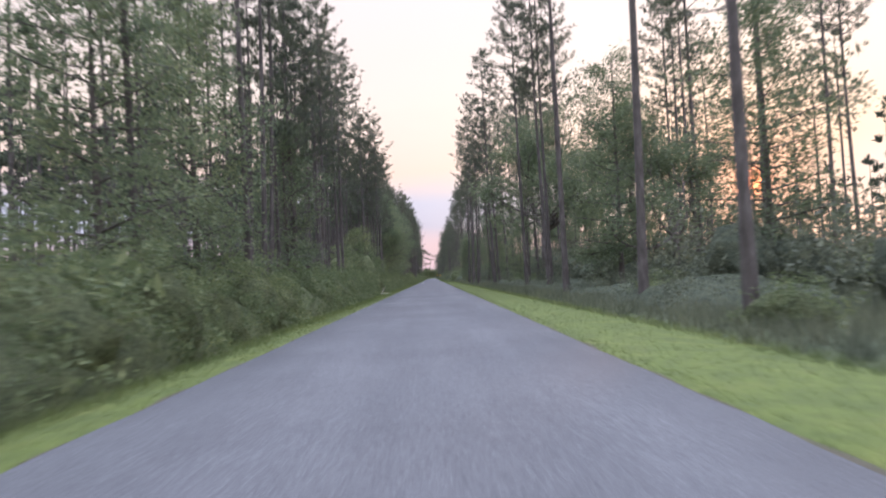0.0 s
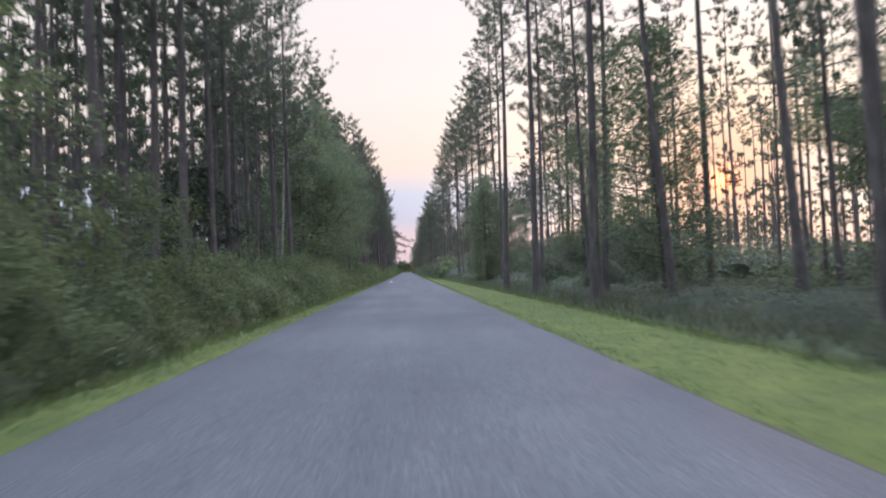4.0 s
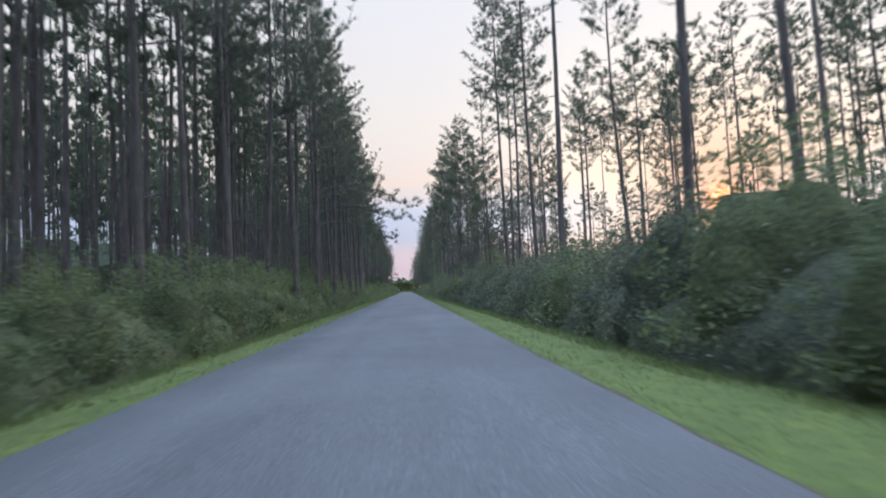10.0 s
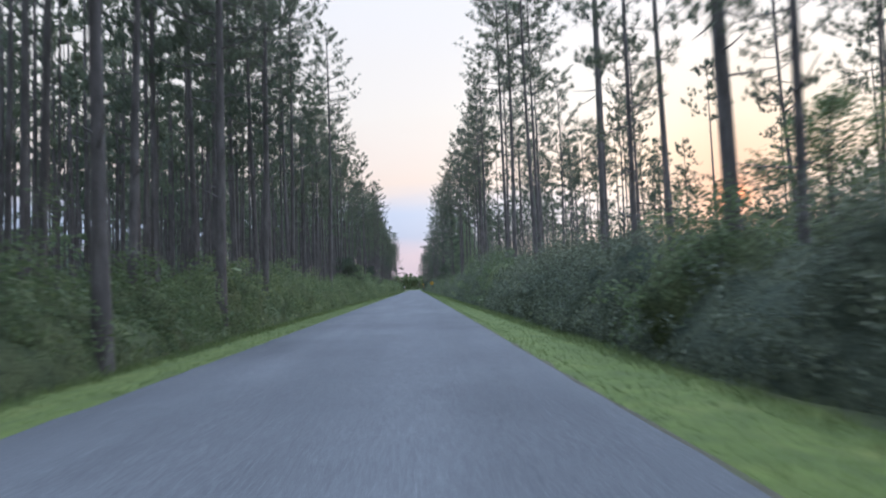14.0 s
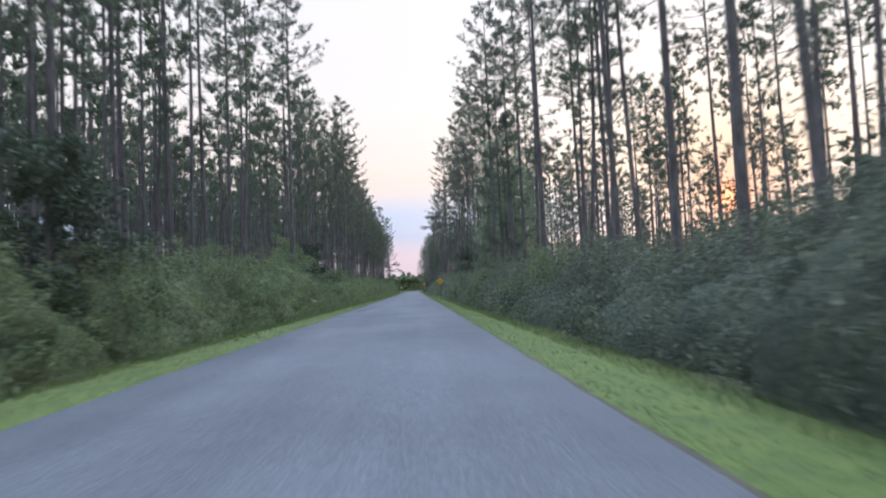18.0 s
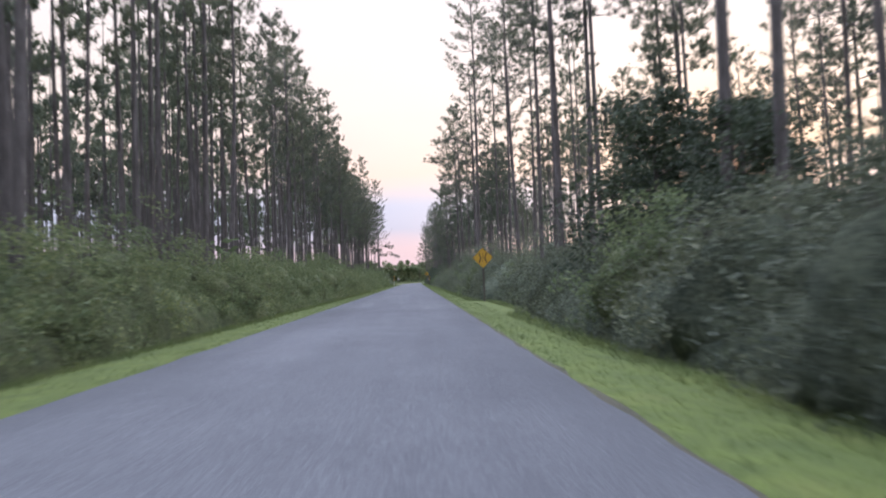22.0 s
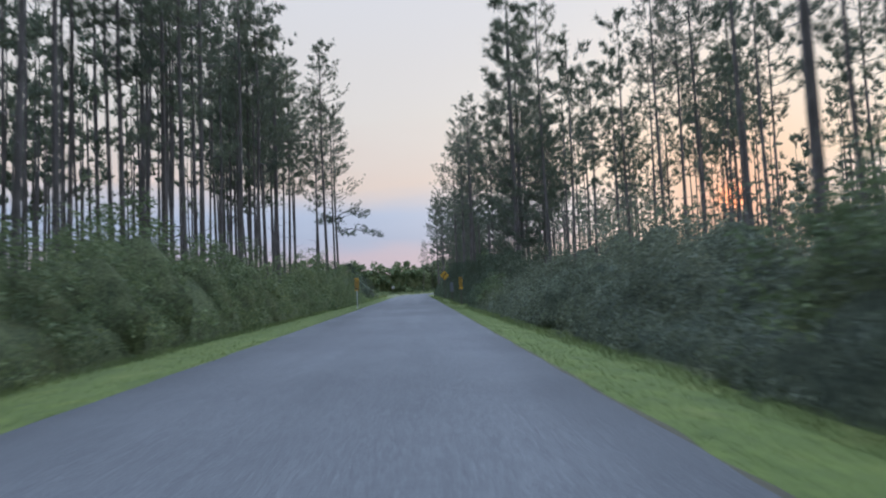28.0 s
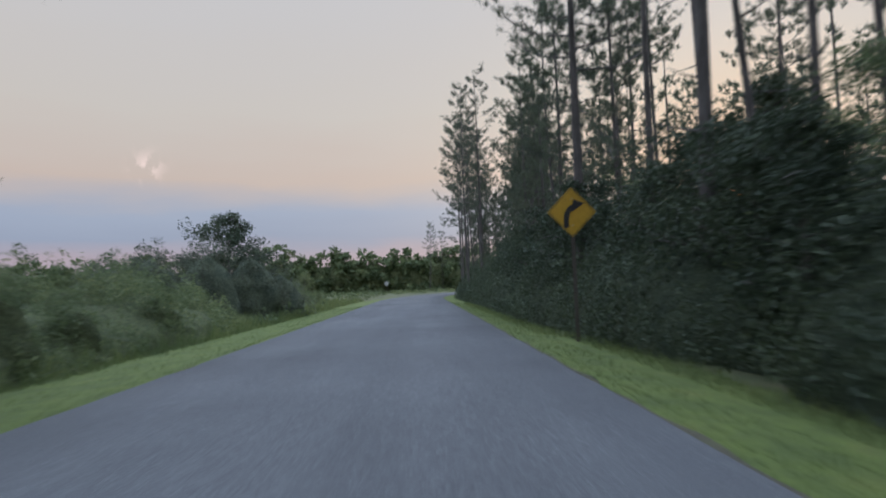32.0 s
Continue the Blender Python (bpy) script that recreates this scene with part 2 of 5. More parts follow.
def turf_build(nt, p):
    a, b = noise_node(nt, 1.2, 5, 0.6), noise_node(nt, 40, 4, 0.7)
    c = ramp(nt, a, [(0.3, (0.058, 0.086, 0.016)), (0.55, (0.084, 0.115, 0.02)), (0.75, (0.12, 0.135, 0.034))])
    c = blend(nt, c, ramp(nt, b, [(0.25, (0.6, 0.64, 0.55)), (0.75, (1.3, 1.28, 1.15))]), 1.0, "MULTIPLY")
    c = blend(nt, c, ramp(nt, noise_node(nt, 5, 4, 0.65), [(0.32, (0.78, 0.8, 0.8)), (0.68, (1.2, 1.16, 1.05))]), 1.0, "MULTIPLY")
    nt.links.new(c, p.inputs["Base Color"])
    p.inputs["Roughness"].default_value = 0.9
    bump(nt, p, b, 0.5, 0.02)


TURF = material("mown_turf", turf_build)


def plain(name, color, rough=0.5, metal=0.0, grain=25, amount=0.25):
    def build(nt, p):
        f = noise_node(nt, grain, 5, 0.6)
        lo, hi = tuple(k * (1 - amount) for k in color), tuple(min(1, k * (1 + amount)) for k in color)
        nt.links.new(ramp(nt, f, [(0.3, lo), (0.7, hi)]), p.inputs["Base Color"])
        p.inputs["Roughness"].default_value, p.inputs["Metallic"].default_value = rough, metal
    return material(name, build)


# ---- mesh helpers ----
def part(name, mesh, mat, parent=None, label=""):
    if isinstance(mesh, bmesh.types.BMesh):
        me = bpy.data.meshes.new(name)
        mesh.to_mesh(me)
        mesh.free()
        mesh = me
    if mat and not mesh.materials:
        mesh.materials.append(mat)
    ob = new(name, mesh)
    ob.parent = parent
    if label:
        tagged(ob, label)
    return ob


def soup(name, verts, faces, mat, smooth=False):
    me = bpy.data.meshes.new(name)
    me.from_pydata([tuple(v) for v in verts], [], [tuple(f) for f in faces])
    me.materials.append(mat)
    if smooth:
        me.polygons.foreach_set("use_smooth", [True] * len(me.polygons))
    return me


def array_mesh(name, verts, sides, mat):
    """A mesh of separate faces of the same number of sides, from an array of corners."""
    count = len(verts) // sides
    me = bpy.data.meshes.new(name)
    me.vertices.add(len(verts))
    me.vertices.foreach_set("co", np.asarray(verts, dtype=np.float32).ravel())
    me.loops.add(count * sides)
    me.loops.foreach_set("vertex_index", np.arange(count * sides, dtype=np.int32))
    me.polygons.add(count)
    me.polygons.foreach_set("loop_start", np.arange(0, count * sides, sides, dtype=np.int32))
    me.polygons.foreach_set("loop_total", np.full(count, sides, dtype=np.int32))
    me.update(calc_edges=True)
    me.materials.append(mat)
    return me


def unit(v):
    return v / np.maximum(np.linalg.norm(v, axis=-1, keepdims=True), 1e-9)


def needles(rng, centres, axes, count, length, width, spread=0.6):
    """Pointed blades bursting from each centre: corners of triangles."""
    n = len(centres)
    ways = unit(rng.normal(size=(n, count, 3)) * spread + axes[:, None, :])
    start = centres[:, None, :] + rng.normal(size=(n, count, 3)) * length * 0.12
    side = unit(np.cross(ways, rng.normal(size=(n, count, 3)))) * width * rng.uniform(0.6, 1.2, (n, count, 1))
    long = length * rng.uniform(0.6, 1.15, (n, count, 1))
    return np.stack([start - side, start + side, start + ways * long], axis=2).reshape(-1, 3)


def leaves(rng, centres, count, radius, size, flat=0.7):
    """Leaf-shaped quads scattered in clumps round the centres: corners of quads."""
    n = len(centres)
    off = unit(rng.normal(size=(n, count, 3))) * radius * rng.uniform(0.25, 1.0, (n, count, 1)) ** 0.6
    off[..., 2] *= flat
    mid = centres[:, None, :] + off
    ax = unit(rng.normal(size=(n, count, 3)) + np.array([0, 0, -0.2]))
    sd = unit(np.cross(ax, rng.normal(size=(n, count, 3))))
    s = size * rng.uniform(0.6, 1.3, (n, count, 1))
    return np.stack([mid - ax * s, mid + sd * s * 0.45, mid + ax * s, mid - sd * s * 0.45], axis=2).reshape(-1, 3)


def tube(verts, faces, points, radii, sides):
    """Adds a tapered tube along the points."""
    base = len(verts)
    for i, (p, r) in enumerate(zip(points, radii)):
        a = points[min(i + 1, len(points) - 1)] - points[max(i - 1, 0)]
        a = a / max(np.linalg.norm(a), 1e-6)
        u = np.cross(a, (0, 1, 0) if abs(a[1]) < 0.8 else (1, 0, 0))
        u = u / np.linalg.norm(u)
        w = np.cross(a, u)
        for k in range(sides):
            q = 2 * math.pi * k / sides
            verts.append(p + (u * math.cos(q) + w * math.sin(q)) * r)
    for i in range(len(points) - 1):
        for k in range(sides):
            j = (k + 1) % sides
            faces.append((base + i * sides + k, base + i * sides + j, base + (i + 1) * sides + j, base + (i + 1) * sides + k))
    faces.append(tuple(base + (len(points) - 1) * sides + k for k in range(sides)))


def pine_parts(seed, height, girth, crown_from, reach, tufts, blades, length, width, sides=9, dead=6):
    """Trunk with limbs, and a crown of needle tufts, of one pine; both with their foot at the origin."""
    rng = np.random.default_rng(seed)
    verts, faces = [], []
    steps = 9 if sides > 6 else 5
    bend = rng.normal(size=2) * 0.012 * height
    zs = np.linspace(0, 1, steps)
    pts = [np.array([bend[0] * math.sin(z * 2.4), bend[1] * math.sin(z * 2.1), z * height]) for z in zs]
    rad = [girth * (1.25 if z == 0 else 1.0) * (1 - 0.78 * z) for z in zs]
    rad[-1] = girth * 0.08
    tube(verts, faces, pts, rad, sides)

    def stem(z):
        return np.array([bend[0] * math.sin(z * 2.4), bend[1] * math.sin(z * 2.1), z * height])

    centres, axes = [], []
    limbs = max(5, int(tufts / 8))
    for i in range(limbs):
        k = (i + rng.uniform(0, 1)) / limbs
        z = crown_from + (1 - crown_from) * k * 0.98
        q = i * 2.4 + rng.uniform(-0.6, 0.6)
        ln = reach * (1.0 - 0.68 * k ** 1.6) * rng.uniform(0.5, 1.1) * (0.7 + 0.75 * k if k < 0.4 else 1)
        out = np.array([math.cos(q), math.sin(q), rng.uniform(-0.1, 0.3) + 0.45 * k])
        a = stem(z)
        b = a + out * ln * 0.6 + np.array([0, 0, -0.05 * ln])
        c = a + out * ln + np.array([0, 0, 0.12 * ln])
        if sides > 6:
            tube(verts, faces, [a, b, c], [girth * 0.22 * (1.1 - k), girth * 0.13 * (1.1 - k), 0.012], 4)
        if sides > 6:
            side = np.cross(out, (0, 0, 1.0))
            for j in range(6):
                f = 0.42 + 0.116 * j
                at = a + (b - a) * min(f / 0.6, 1.0) + (c - b) * max(0.0, (f - 0.6) / 0.4)
                tip = at + (out * rng.uniform(0.1, 0.3) + side * (1 if j % 2 else -1) * rng.uniform(0.1, 0.38) * (1.25 - 0.6 * f) + np.array([0, 0, rng.uniform(0.02, 0.3)])) * ln
                tube(verts, faces, [at, (at + tip) / 2 + np.array([0, 0, -0.03]), tip], [0.014, 0.01, 0.005], 3)
                for g in (0.62, 1.0):
                    centres.append(at * (1 - g) + tip * g + rng.normal(size=3) * 0.07)
                    axes.append(unit(tip - at) * 0.45 + np.array([0, 0, 0.4]))
            centres.append(c)
            axes.append(out * 0.5 + np.array([0, 0, 0.4]))
        else:
            for f in np.linspace(0.4, 1.05, 8):
                s = (1.1 - 0.45 * f) * ln * 0.2
                centres.append(a + out * ln * f + rng.normal(size=3) * (s, s, s * 0.8) + np.array([0, 0, 0.1 * ln * f]))
                axes.append(out * 0.35 + np.array([0, 0, 1.0]))
    centres.extend([stem(1.0 - 0.02 * k) + np.array([0, 0, 0.15]) for k in range(4)])
    axes.extend([np.array([0, 0, 0.8])] * 4)
    if sides > 6:
        for i in range(dead):
            z = rng.uniform(crown_from * 0.45, crown_from)
            q, ln = rng.uniform(0, 2 * math.pi), rng.uniform(0.4, 1.5)
            out = np.array([math.cos(q), math.sin(q), rng.uniform(-0.3, 0.35)])
            tube(verts, faces, [stem(z), stem(z) + out * ln * 0.5, stem(z) + out * ln + np.array([0, 0, 0.06])], [0.03, 0.018, 0.006], 3)
    centres, axes = np.array(centres), np.array(axes)
    crown = needles(rng, centres, axes, blades, length, width, 0.85 if sides > 6 else 0.65)
    return verts, faces, crown


def pine_thing(seed, height, girth, crown_from, reach, tufts=290, blades=27, length=0.29, width=0.0105, name="pine_tree"):
    v, f, c = pine_parts(seed, height, girth, crown_from, reach, tufts, blades, length, width)
    tree = new(name)
    part("trunk", soup("trunk", v, f, PINE_BARK, True), None, tree)
    part("crown", array_mesh("crown", c, 3, NEEDLE), None, tree)
    return tree


def leafy_tree(seed, height, girth, reach, low, limbs, each, size, clump, bark, foliage, name, rise=0.45):
    """A tree clothed in leaves from low on its trunk to the top; its limbs fan out all the way up."""
    rng = np.random.default_rng(seed)
    verts, faces, tips = [], [], []
    sway = rng.normal(size=2) * 0.03 * height

    def stem(k):
        return np.array([sway[0] * math.sin(2.6 * k), sway[1] * math.sin(2.2 * k), height * 0.93 * k])

    ks = np.linspace(0, 1, 8)
    tube(verts, faces, [stem(k) for k in ks], [girth * ((1.3 if k == 0 else 1.0) - 0.85 * k) for k in ks], 9)
    for i in range(limbs):
        k = (i + rng.uniform(0, 1)) / limbs
        z = low + (0.96 - low) * k
        q = i * 2.4 + rng.uniform(-0.5, 0.5)
        ln = reach * (1 - 0.62 * k ** 2.6) * rng.uniform(0.55, 1.1) * (0.75 + 0.6 * k if k < 0.4 else 1.0)
        out = np.array([math.cos(q), math.sin(q), rise * rng.uniform(0.5, 1.3)])
        a = stem(z)
        side = np.cross(out, (0, 0, 1.0)) * rng.normal() * 0.15
        b, c = a + (out + side) * ln * 0.5, a + out * ln
        tube(verts, faces, [a, b, c], [girth * 0.42 * (1.15 - k), girth * 0.24 * (1.15 - k), 0.012], 5)
        for f in np.linspace(0.3, 1.0, 8):
            p = a + (out + side * math.sin(f * math.pi)) * ln * f
            tips.append(p + rng.normal(size=3) * ln * 0.14)
            if f > 0.45:
                w = p + rng.normal(size=3) * ln * (0.17, 0.17, 0.1)
                tube(verts, faces, [p, (p + w) / 2 + 0.05, w], [0.02, 0.013, 0.005], 3)
                tips.append(w)
    tree = new(name)
    part("trunk", soup("trunk", verts, faces, bark, True), None, tree)
    part("crown", array_mesh("crown", leaves(rng, np.array(tips), each, clump, size, 0.75), 4, foliage), None, tree)
    return tree


def forked_tree(seed, height, girth, reach, fork_at, leaf_each, size, clump, bark, foliage, name, depth=5):
    """A broad tree: the trunk forks low into crooked limbs that fork again, leafy along all their outer lengths."""
    rng = np.random.default_rng(seed)
    verts, faces, tips = [], [], []

    def grow(p, way, ln, r, level):
        pts, w = [p], way
        for _ in range(4):
            w = unit(w + rng.normal(size=3) * 0.22 + np.array([0, 0, 0.05]))
            pts.append(pts[-1] + w * ln * 0.25)
        tube(verts, faces, pts, [r, r * 0.9, r * 0.8, r * 0.72, r * 0.62], 8 if level > 3 else 5 if level > 1 else 3)
        if level <= 2:
            tips.extend(pts[2:])
        if level == 0:
            return
        for k in range(3 if level > 2 else 2):
            q = rng.uniform(0, 2 * math.pi)
            fan = np.array([math.cos(q), math.sin(q), rng.uniform(-0.25, 0.5)])
            grow(pts[-1 if k else -2], unit(w * 0.8 + fan * 0.75), ln * rng.uniform(0.62, 0.88), r * 0.62, level - 1)

    top = np.array([0.1, 0.0, height * fork_at])
    tube(verts, faces, [np.array([0, 0, -0.1]), top * 0.5 + 0.03, top], [girth * 1.3, girth, girth * 0.95], 10)
    for k in range(5):
        q = k * 1.257 + rng.uniform(-0.3, 0.3)
        grow(top, unit(np.array([math.cos(q), math.sin(q), rng.uniform(0.25, 1.7)])), height * 0.24, girth * 0.55, depth - 1)
    tips, verts = np.array(tips), np.array(verts)
    high, wide = tips[:, 2].max(), np.percentile(np.hypot(tips[:, 0], tips[:, 1]), 95)
    fit = np.array([reach / wide, reach / wide, 1.0])
    squeeze = lambda p: np.column_stack([p[:, 0] * (1 + (fit[0] - 1) * np.clip((p[:, 2] - top[2]) / 2, 0, 1)), p[:, 1] * (1 + (fit[1] - 1) * np.clip((p[:, 2] - top[2]) / 2, 0, 1)),
                                         np.where(p[:, 2] > top[2], top[2] + (p[:, 2] - top[2]) * (height - 0.5 - top[2]) / (high - top[2]), p[:, 2])])
    tree = new(name)
    part("trunk", soup("trunk", squeeze(verts), faces, bark, True), None, tree)
    part("crown", array_mesh("crown", leaves(rng, squeeze(tips), leaf_each, clump, size, 0.75), 4, foliage), None, tree)
    return tree


def bush_mesh(seed, wide, high, clumps, each, size, mat):
    """A heap of leaf clumps, fullest on the outside, down to the ground."""
    rng = np.random.default_rng(seed)
    q = rng.uniform(0, 2 * math.pi, clumps)
    z = rng.uniform(0.02, 1, clumps) ** 0.85
    lobes = 1 + 0.28 * np.sin(q * 3 + seed) + 0.15 * np.sin(q * 7 + seed * 2)
    r = wide * lobes * np.sqrt(np.maximum(0.06, 1 - z ** 2.2)) * rng.uniform(0.6, 1.0, clumps)
    cen = np.stack([np.cos(q) * r, np.sin(q) * r, z * high * rng.uniform(0.8, 1.06, clumps)], axis=1)
    cen[:, 2] = np.maximum(cen[:, 2], 0.15)
    return array_mesh("foliage", leaves(rng, cen, each, 0.3, size, 0.85), 4, mat)


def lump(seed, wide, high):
    """The uneven opaque core added to fill the shaded inside of a bush."""
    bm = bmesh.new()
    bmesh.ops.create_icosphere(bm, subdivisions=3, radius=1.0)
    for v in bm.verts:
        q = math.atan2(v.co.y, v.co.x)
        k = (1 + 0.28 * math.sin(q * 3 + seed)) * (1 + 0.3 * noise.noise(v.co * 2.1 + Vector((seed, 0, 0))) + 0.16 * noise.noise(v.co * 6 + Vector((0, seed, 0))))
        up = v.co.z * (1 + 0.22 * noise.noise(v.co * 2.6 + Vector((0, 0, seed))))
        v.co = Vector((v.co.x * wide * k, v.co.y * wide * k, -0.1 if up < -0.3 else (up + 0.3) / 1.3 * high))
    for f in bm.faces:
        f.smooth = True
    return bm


def bush_thing(seed, wide, high, clumps=46, each=24, size=0.085, mat=None, name="bush"):
    rng = np.random.default_rng(seed + 50)
    verts, faces = [], []
    for _ in range(5):
        q = rng.uniform(0, 2 * math.pi)
        way = np.array([math.cos(q) * 0.35, math.sin(q) * 0.35, 1.0])
        tube(verts, faces, [np.array([0, 0, -0.1]), way * high * 0.4, way * high * 0.75 + rng.normal(size=3) * 0.1], [0.03, 0.02, 0.006], 4)
    b = new(name)
    part("stem", soup("stem", verts, faces, OAK_BARK), None, b)
    part("foliage", bush_mesh(seed, wide, high, clumps, each, size, mat or BUSH), None, b)
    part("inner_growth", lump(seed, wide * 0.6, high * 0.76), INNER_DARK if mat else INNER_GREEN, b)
    return b


def stand(ob, x, y, z=0.0, turn=0.0, size=1.0, lean=0.0, lean_way=0.0):
    """A copy of a plant on the ground at x, y."""
    c = copy_thing(ob, pose(x, y, z, lean * math.cos(lean_way), lean * math.sin(lean_way), turn))
    c.scale = (size, size, size)
    return c


# ---- ground and road ----
HALF = 2.6


def half(s):
    """Half the road's width: it widens a little on the way."""
    return HALF + 0.22 * min(1.0, max(0.0, (s - 170.0) / 110.0))


def outer_left(s):
    """Where the mown grass ends on the left."""
    return 3.75 + 1.0 * min(1.0, max(0.0, (s - 120.0) / 160.0)) + 0.5 * min(1.0, max(0.0, (s - 405.0) / 25.0))


def clear(side, y):
    """How far the growth stands back where signs or fallen wood need room."""
    spans = ((53.0, 59.5, 0.9), (461.0, 464.0, 0.3)) if side < 0 else ((350.0, 362.5, 0.8), (459.0, 464.5, 0.5), (474.0, 491.5, 0.4))
    return max(w * min(1.0, max(0.0, (y - a + 1) / 1.5), max(0.0, (b + 1 - y) / 1.5)) for a, b, w in spans)


BEND_Y, BEND_R = 533.0, 120.0


def along(s, off):
    """The place s metres along the road, off metres to the right of its middle."""
    if s <= BEND_Y:
        return off, s
    a = min((s - BEND_Y) / BEND_R, 1.45)
    return BEND_R - (BEND_R - off) * math.cos(a), BEND_Y + (BEND_R - off) * math.sin(a)


def jag(s, k, amount):
    return amount * (noise.noise((s * 0.9, k, 0.0)) + 0.6 * noise.noise((s * 3.1, k, 5.0)))


def ribbon(name, cols, mat, s0=-40.0, s1=700.0, step=0.8):
    """A strip along the road. cols: (offset, height, jag seed, jag size) from left to right."""
    verts, faces, n = [], [], len(cols)
    rows = int((s1 - s0) / step) + 1
    for i in range(rows):
        s = s0 + i * step
        for k, (off, z, seed, size) in enumerate(cols):
            off = off(s) if callable(off) else off
            x, y = along(s, off + (jag(s, seed, size) if size else 0))
            verts.append((x, y, z + 0.012 * noise.noise((x * 0.7, y * 0.7, 9.0))))
    for i in range(rows - 1):
        for k in range(n - 1):
            a = i * n + k
            faces.append((a, a + 1, a + n + 1, a + n))
    return tagged(part(name, soup(name, verts, faces, mat, True), None), kind="structure")


def outer_right(s):
    """Where the mown grass ends on the right."""
    return 4.35 + 0.9 * min(1.0, max(0.0, (158.0 - s) / 12.0)) - 0.35 * min(1.0, max(0.0, (s - 430.0) / 40.0))


def edge_soil(nt, p):
    a, b = noise_node(nt, 1.1, 5, 0.65), noise_node(nt, 30, 4, 0.75)
    c = ramp(nt, a, [(0.3, (0.05, 0.05, 0.034)), (0.55, (0.078, 0.073, 0.048)), (0.75, (0.08, 0.098, 0.034))])
    c = blend(nt, c, ramp(nt, b, [(0.25, (0.6, 0.6, 0.6)), (0.75, (1.4, 1.35, 1.3))]), 1.0, "MULTIPLY")
    nt.links.new(c, p.inputs["Base Color"])
    p.inputs["Roughness"].default_value = 0.95
    bump(nt, p, b, 0.8, 0.03)


EDGE_SOIL = material("sandy_edge", edge_soil)
GROUND_Z = -0.2
road = ribbon("road", [(lambda s: -half(s) - 0.04, -0.07, 1, 0.05), (lambda s: -half(s), 0.0, 1, 0.05), (-1.2, 0.012, 0, 0), (0, 0.02, 0, 0), (1.2, 0.012, 0, 0), (half, 0.0, 2, 0.05), (lambda s: half(s) + 0.04, -0.07, 2, 0.05)], ASPHALT)
tagged(road, "narrow two-lane road of worn grey asphalt, unmarked", "road")
verge_l = ribbon("verge_left", [(lambda s: -outer_left(s) - clear(-1, s) - 0.7, -0.28, 3, 0.2), (lambda s: -outer_left(s) - clear(-1, s), -0.16, 3, 0.12), (lambda s: -half(s) - 0.4, -0.04, 0, 0), (lambda s: 0.1 - half(s), -0.045, 0, 0)], TURF)
tagged(verge_l, "strip of short green grass beside the road", "verge")
verge_r = ribbon("verge_right", [(lambda s: half(s) - 0.1, -0.045, 0, 0), (lambda s: half(s) + 0.4, -0.04, 0, 0), (lambda s: outer_right(s) + clear(1, s), -0.16, 4, 0.12), (lambda s: outer_right(s) + clear(1, s) + 0.8, -0.28, 4, 0.25)], TURF)
tagged(verge_r, "strip of short green grass beside the road", "verge")


def rough_build(nt, p):
    a, b = noise_node(nt, 0.35, 6, 0.65), noise_node(nt, 22, 4, 0.7)
    c = ramp(nt, a, [(0.3, (0.05, 0.07, 0.034)), (0.5, (0.068, 0.09, 0.042)), (0.7, (0.09, 0.105, 0.052))])
    c = blend(nt, c, ramp(nt, b, [(0.25, (0.55, 0.55, 0.5)), (0.75, (1.35, 1.35, 1.25))]), 1.0, "MULTIPLY")
    nt.links.new(c, p.inputs["Base Color"])
    p.inputs["Roughness"].default_value = 0.95
    bump(nt, p, b, 0.8, 0.06)


ROUGH = material("rough_grass", rough_build)
clearing = ribbon("clearing", [(4.9, -0.3, 0, 0), (5.6, -0.17, 6, 0.2), (9.0, -0.13, 0, 0), (16.0, -0.15, 0, 0), (19.0, -0.3, 7, 0.8)], ROUGH, -20.0, 150.0)
tagged(clearing, "unmown olive-green grass below open pines", "grass")


for side, seed in ((-1, 11.0), (1, 13.0)):
    edge = ribbon("shoulder", [(lambda s: side * (half(s) - 0.05), -0.012, 0, 0), (lambda s: side * (half(s) + 0.08), -0.03, seed, 0.04), (lambda s: side * (half(s) + 0.16), -0.052, seed, 0.12)][::side], EDGE_SOIL)
    tagged(edge, "narrow strip of brown sandy soil at the asphalt's edge", "shoulder")


def ground_sheet():
    xs = [-2500, -400, -120, -60, -30, -15, -8, -5, -2, 2, 5, 8, 15, 30, 60, 120, 400, 2500]
    ys = [-2500, -300] + list(range(-60, 801, 10)) + [1000, 2500]
    verts, faces = [], []
    for y in ys:
        for x in xs:
            far = max(abs(x) - 6, 0)
            verts.append((x, y, GROUND_Z + (0.12 * noise.noise((x * 0.15, y * 0.15, 3.0)) if 0 < far < 300 else 0) - (0.04 if far == 0 else 0)))
    n = len(xs)
    for i in range(len(ys) - 1):
        for k in range(n - 1):
            a = i * n + k
            faces.append((a, a + 1, a + n + 1, a + n))
    return soup("ground", verts, faces, SOIL, True)


tagged(part("ground", ground_sheet(), None), "forest floor of leaf litter and low green growth", "ground", kind="structure")

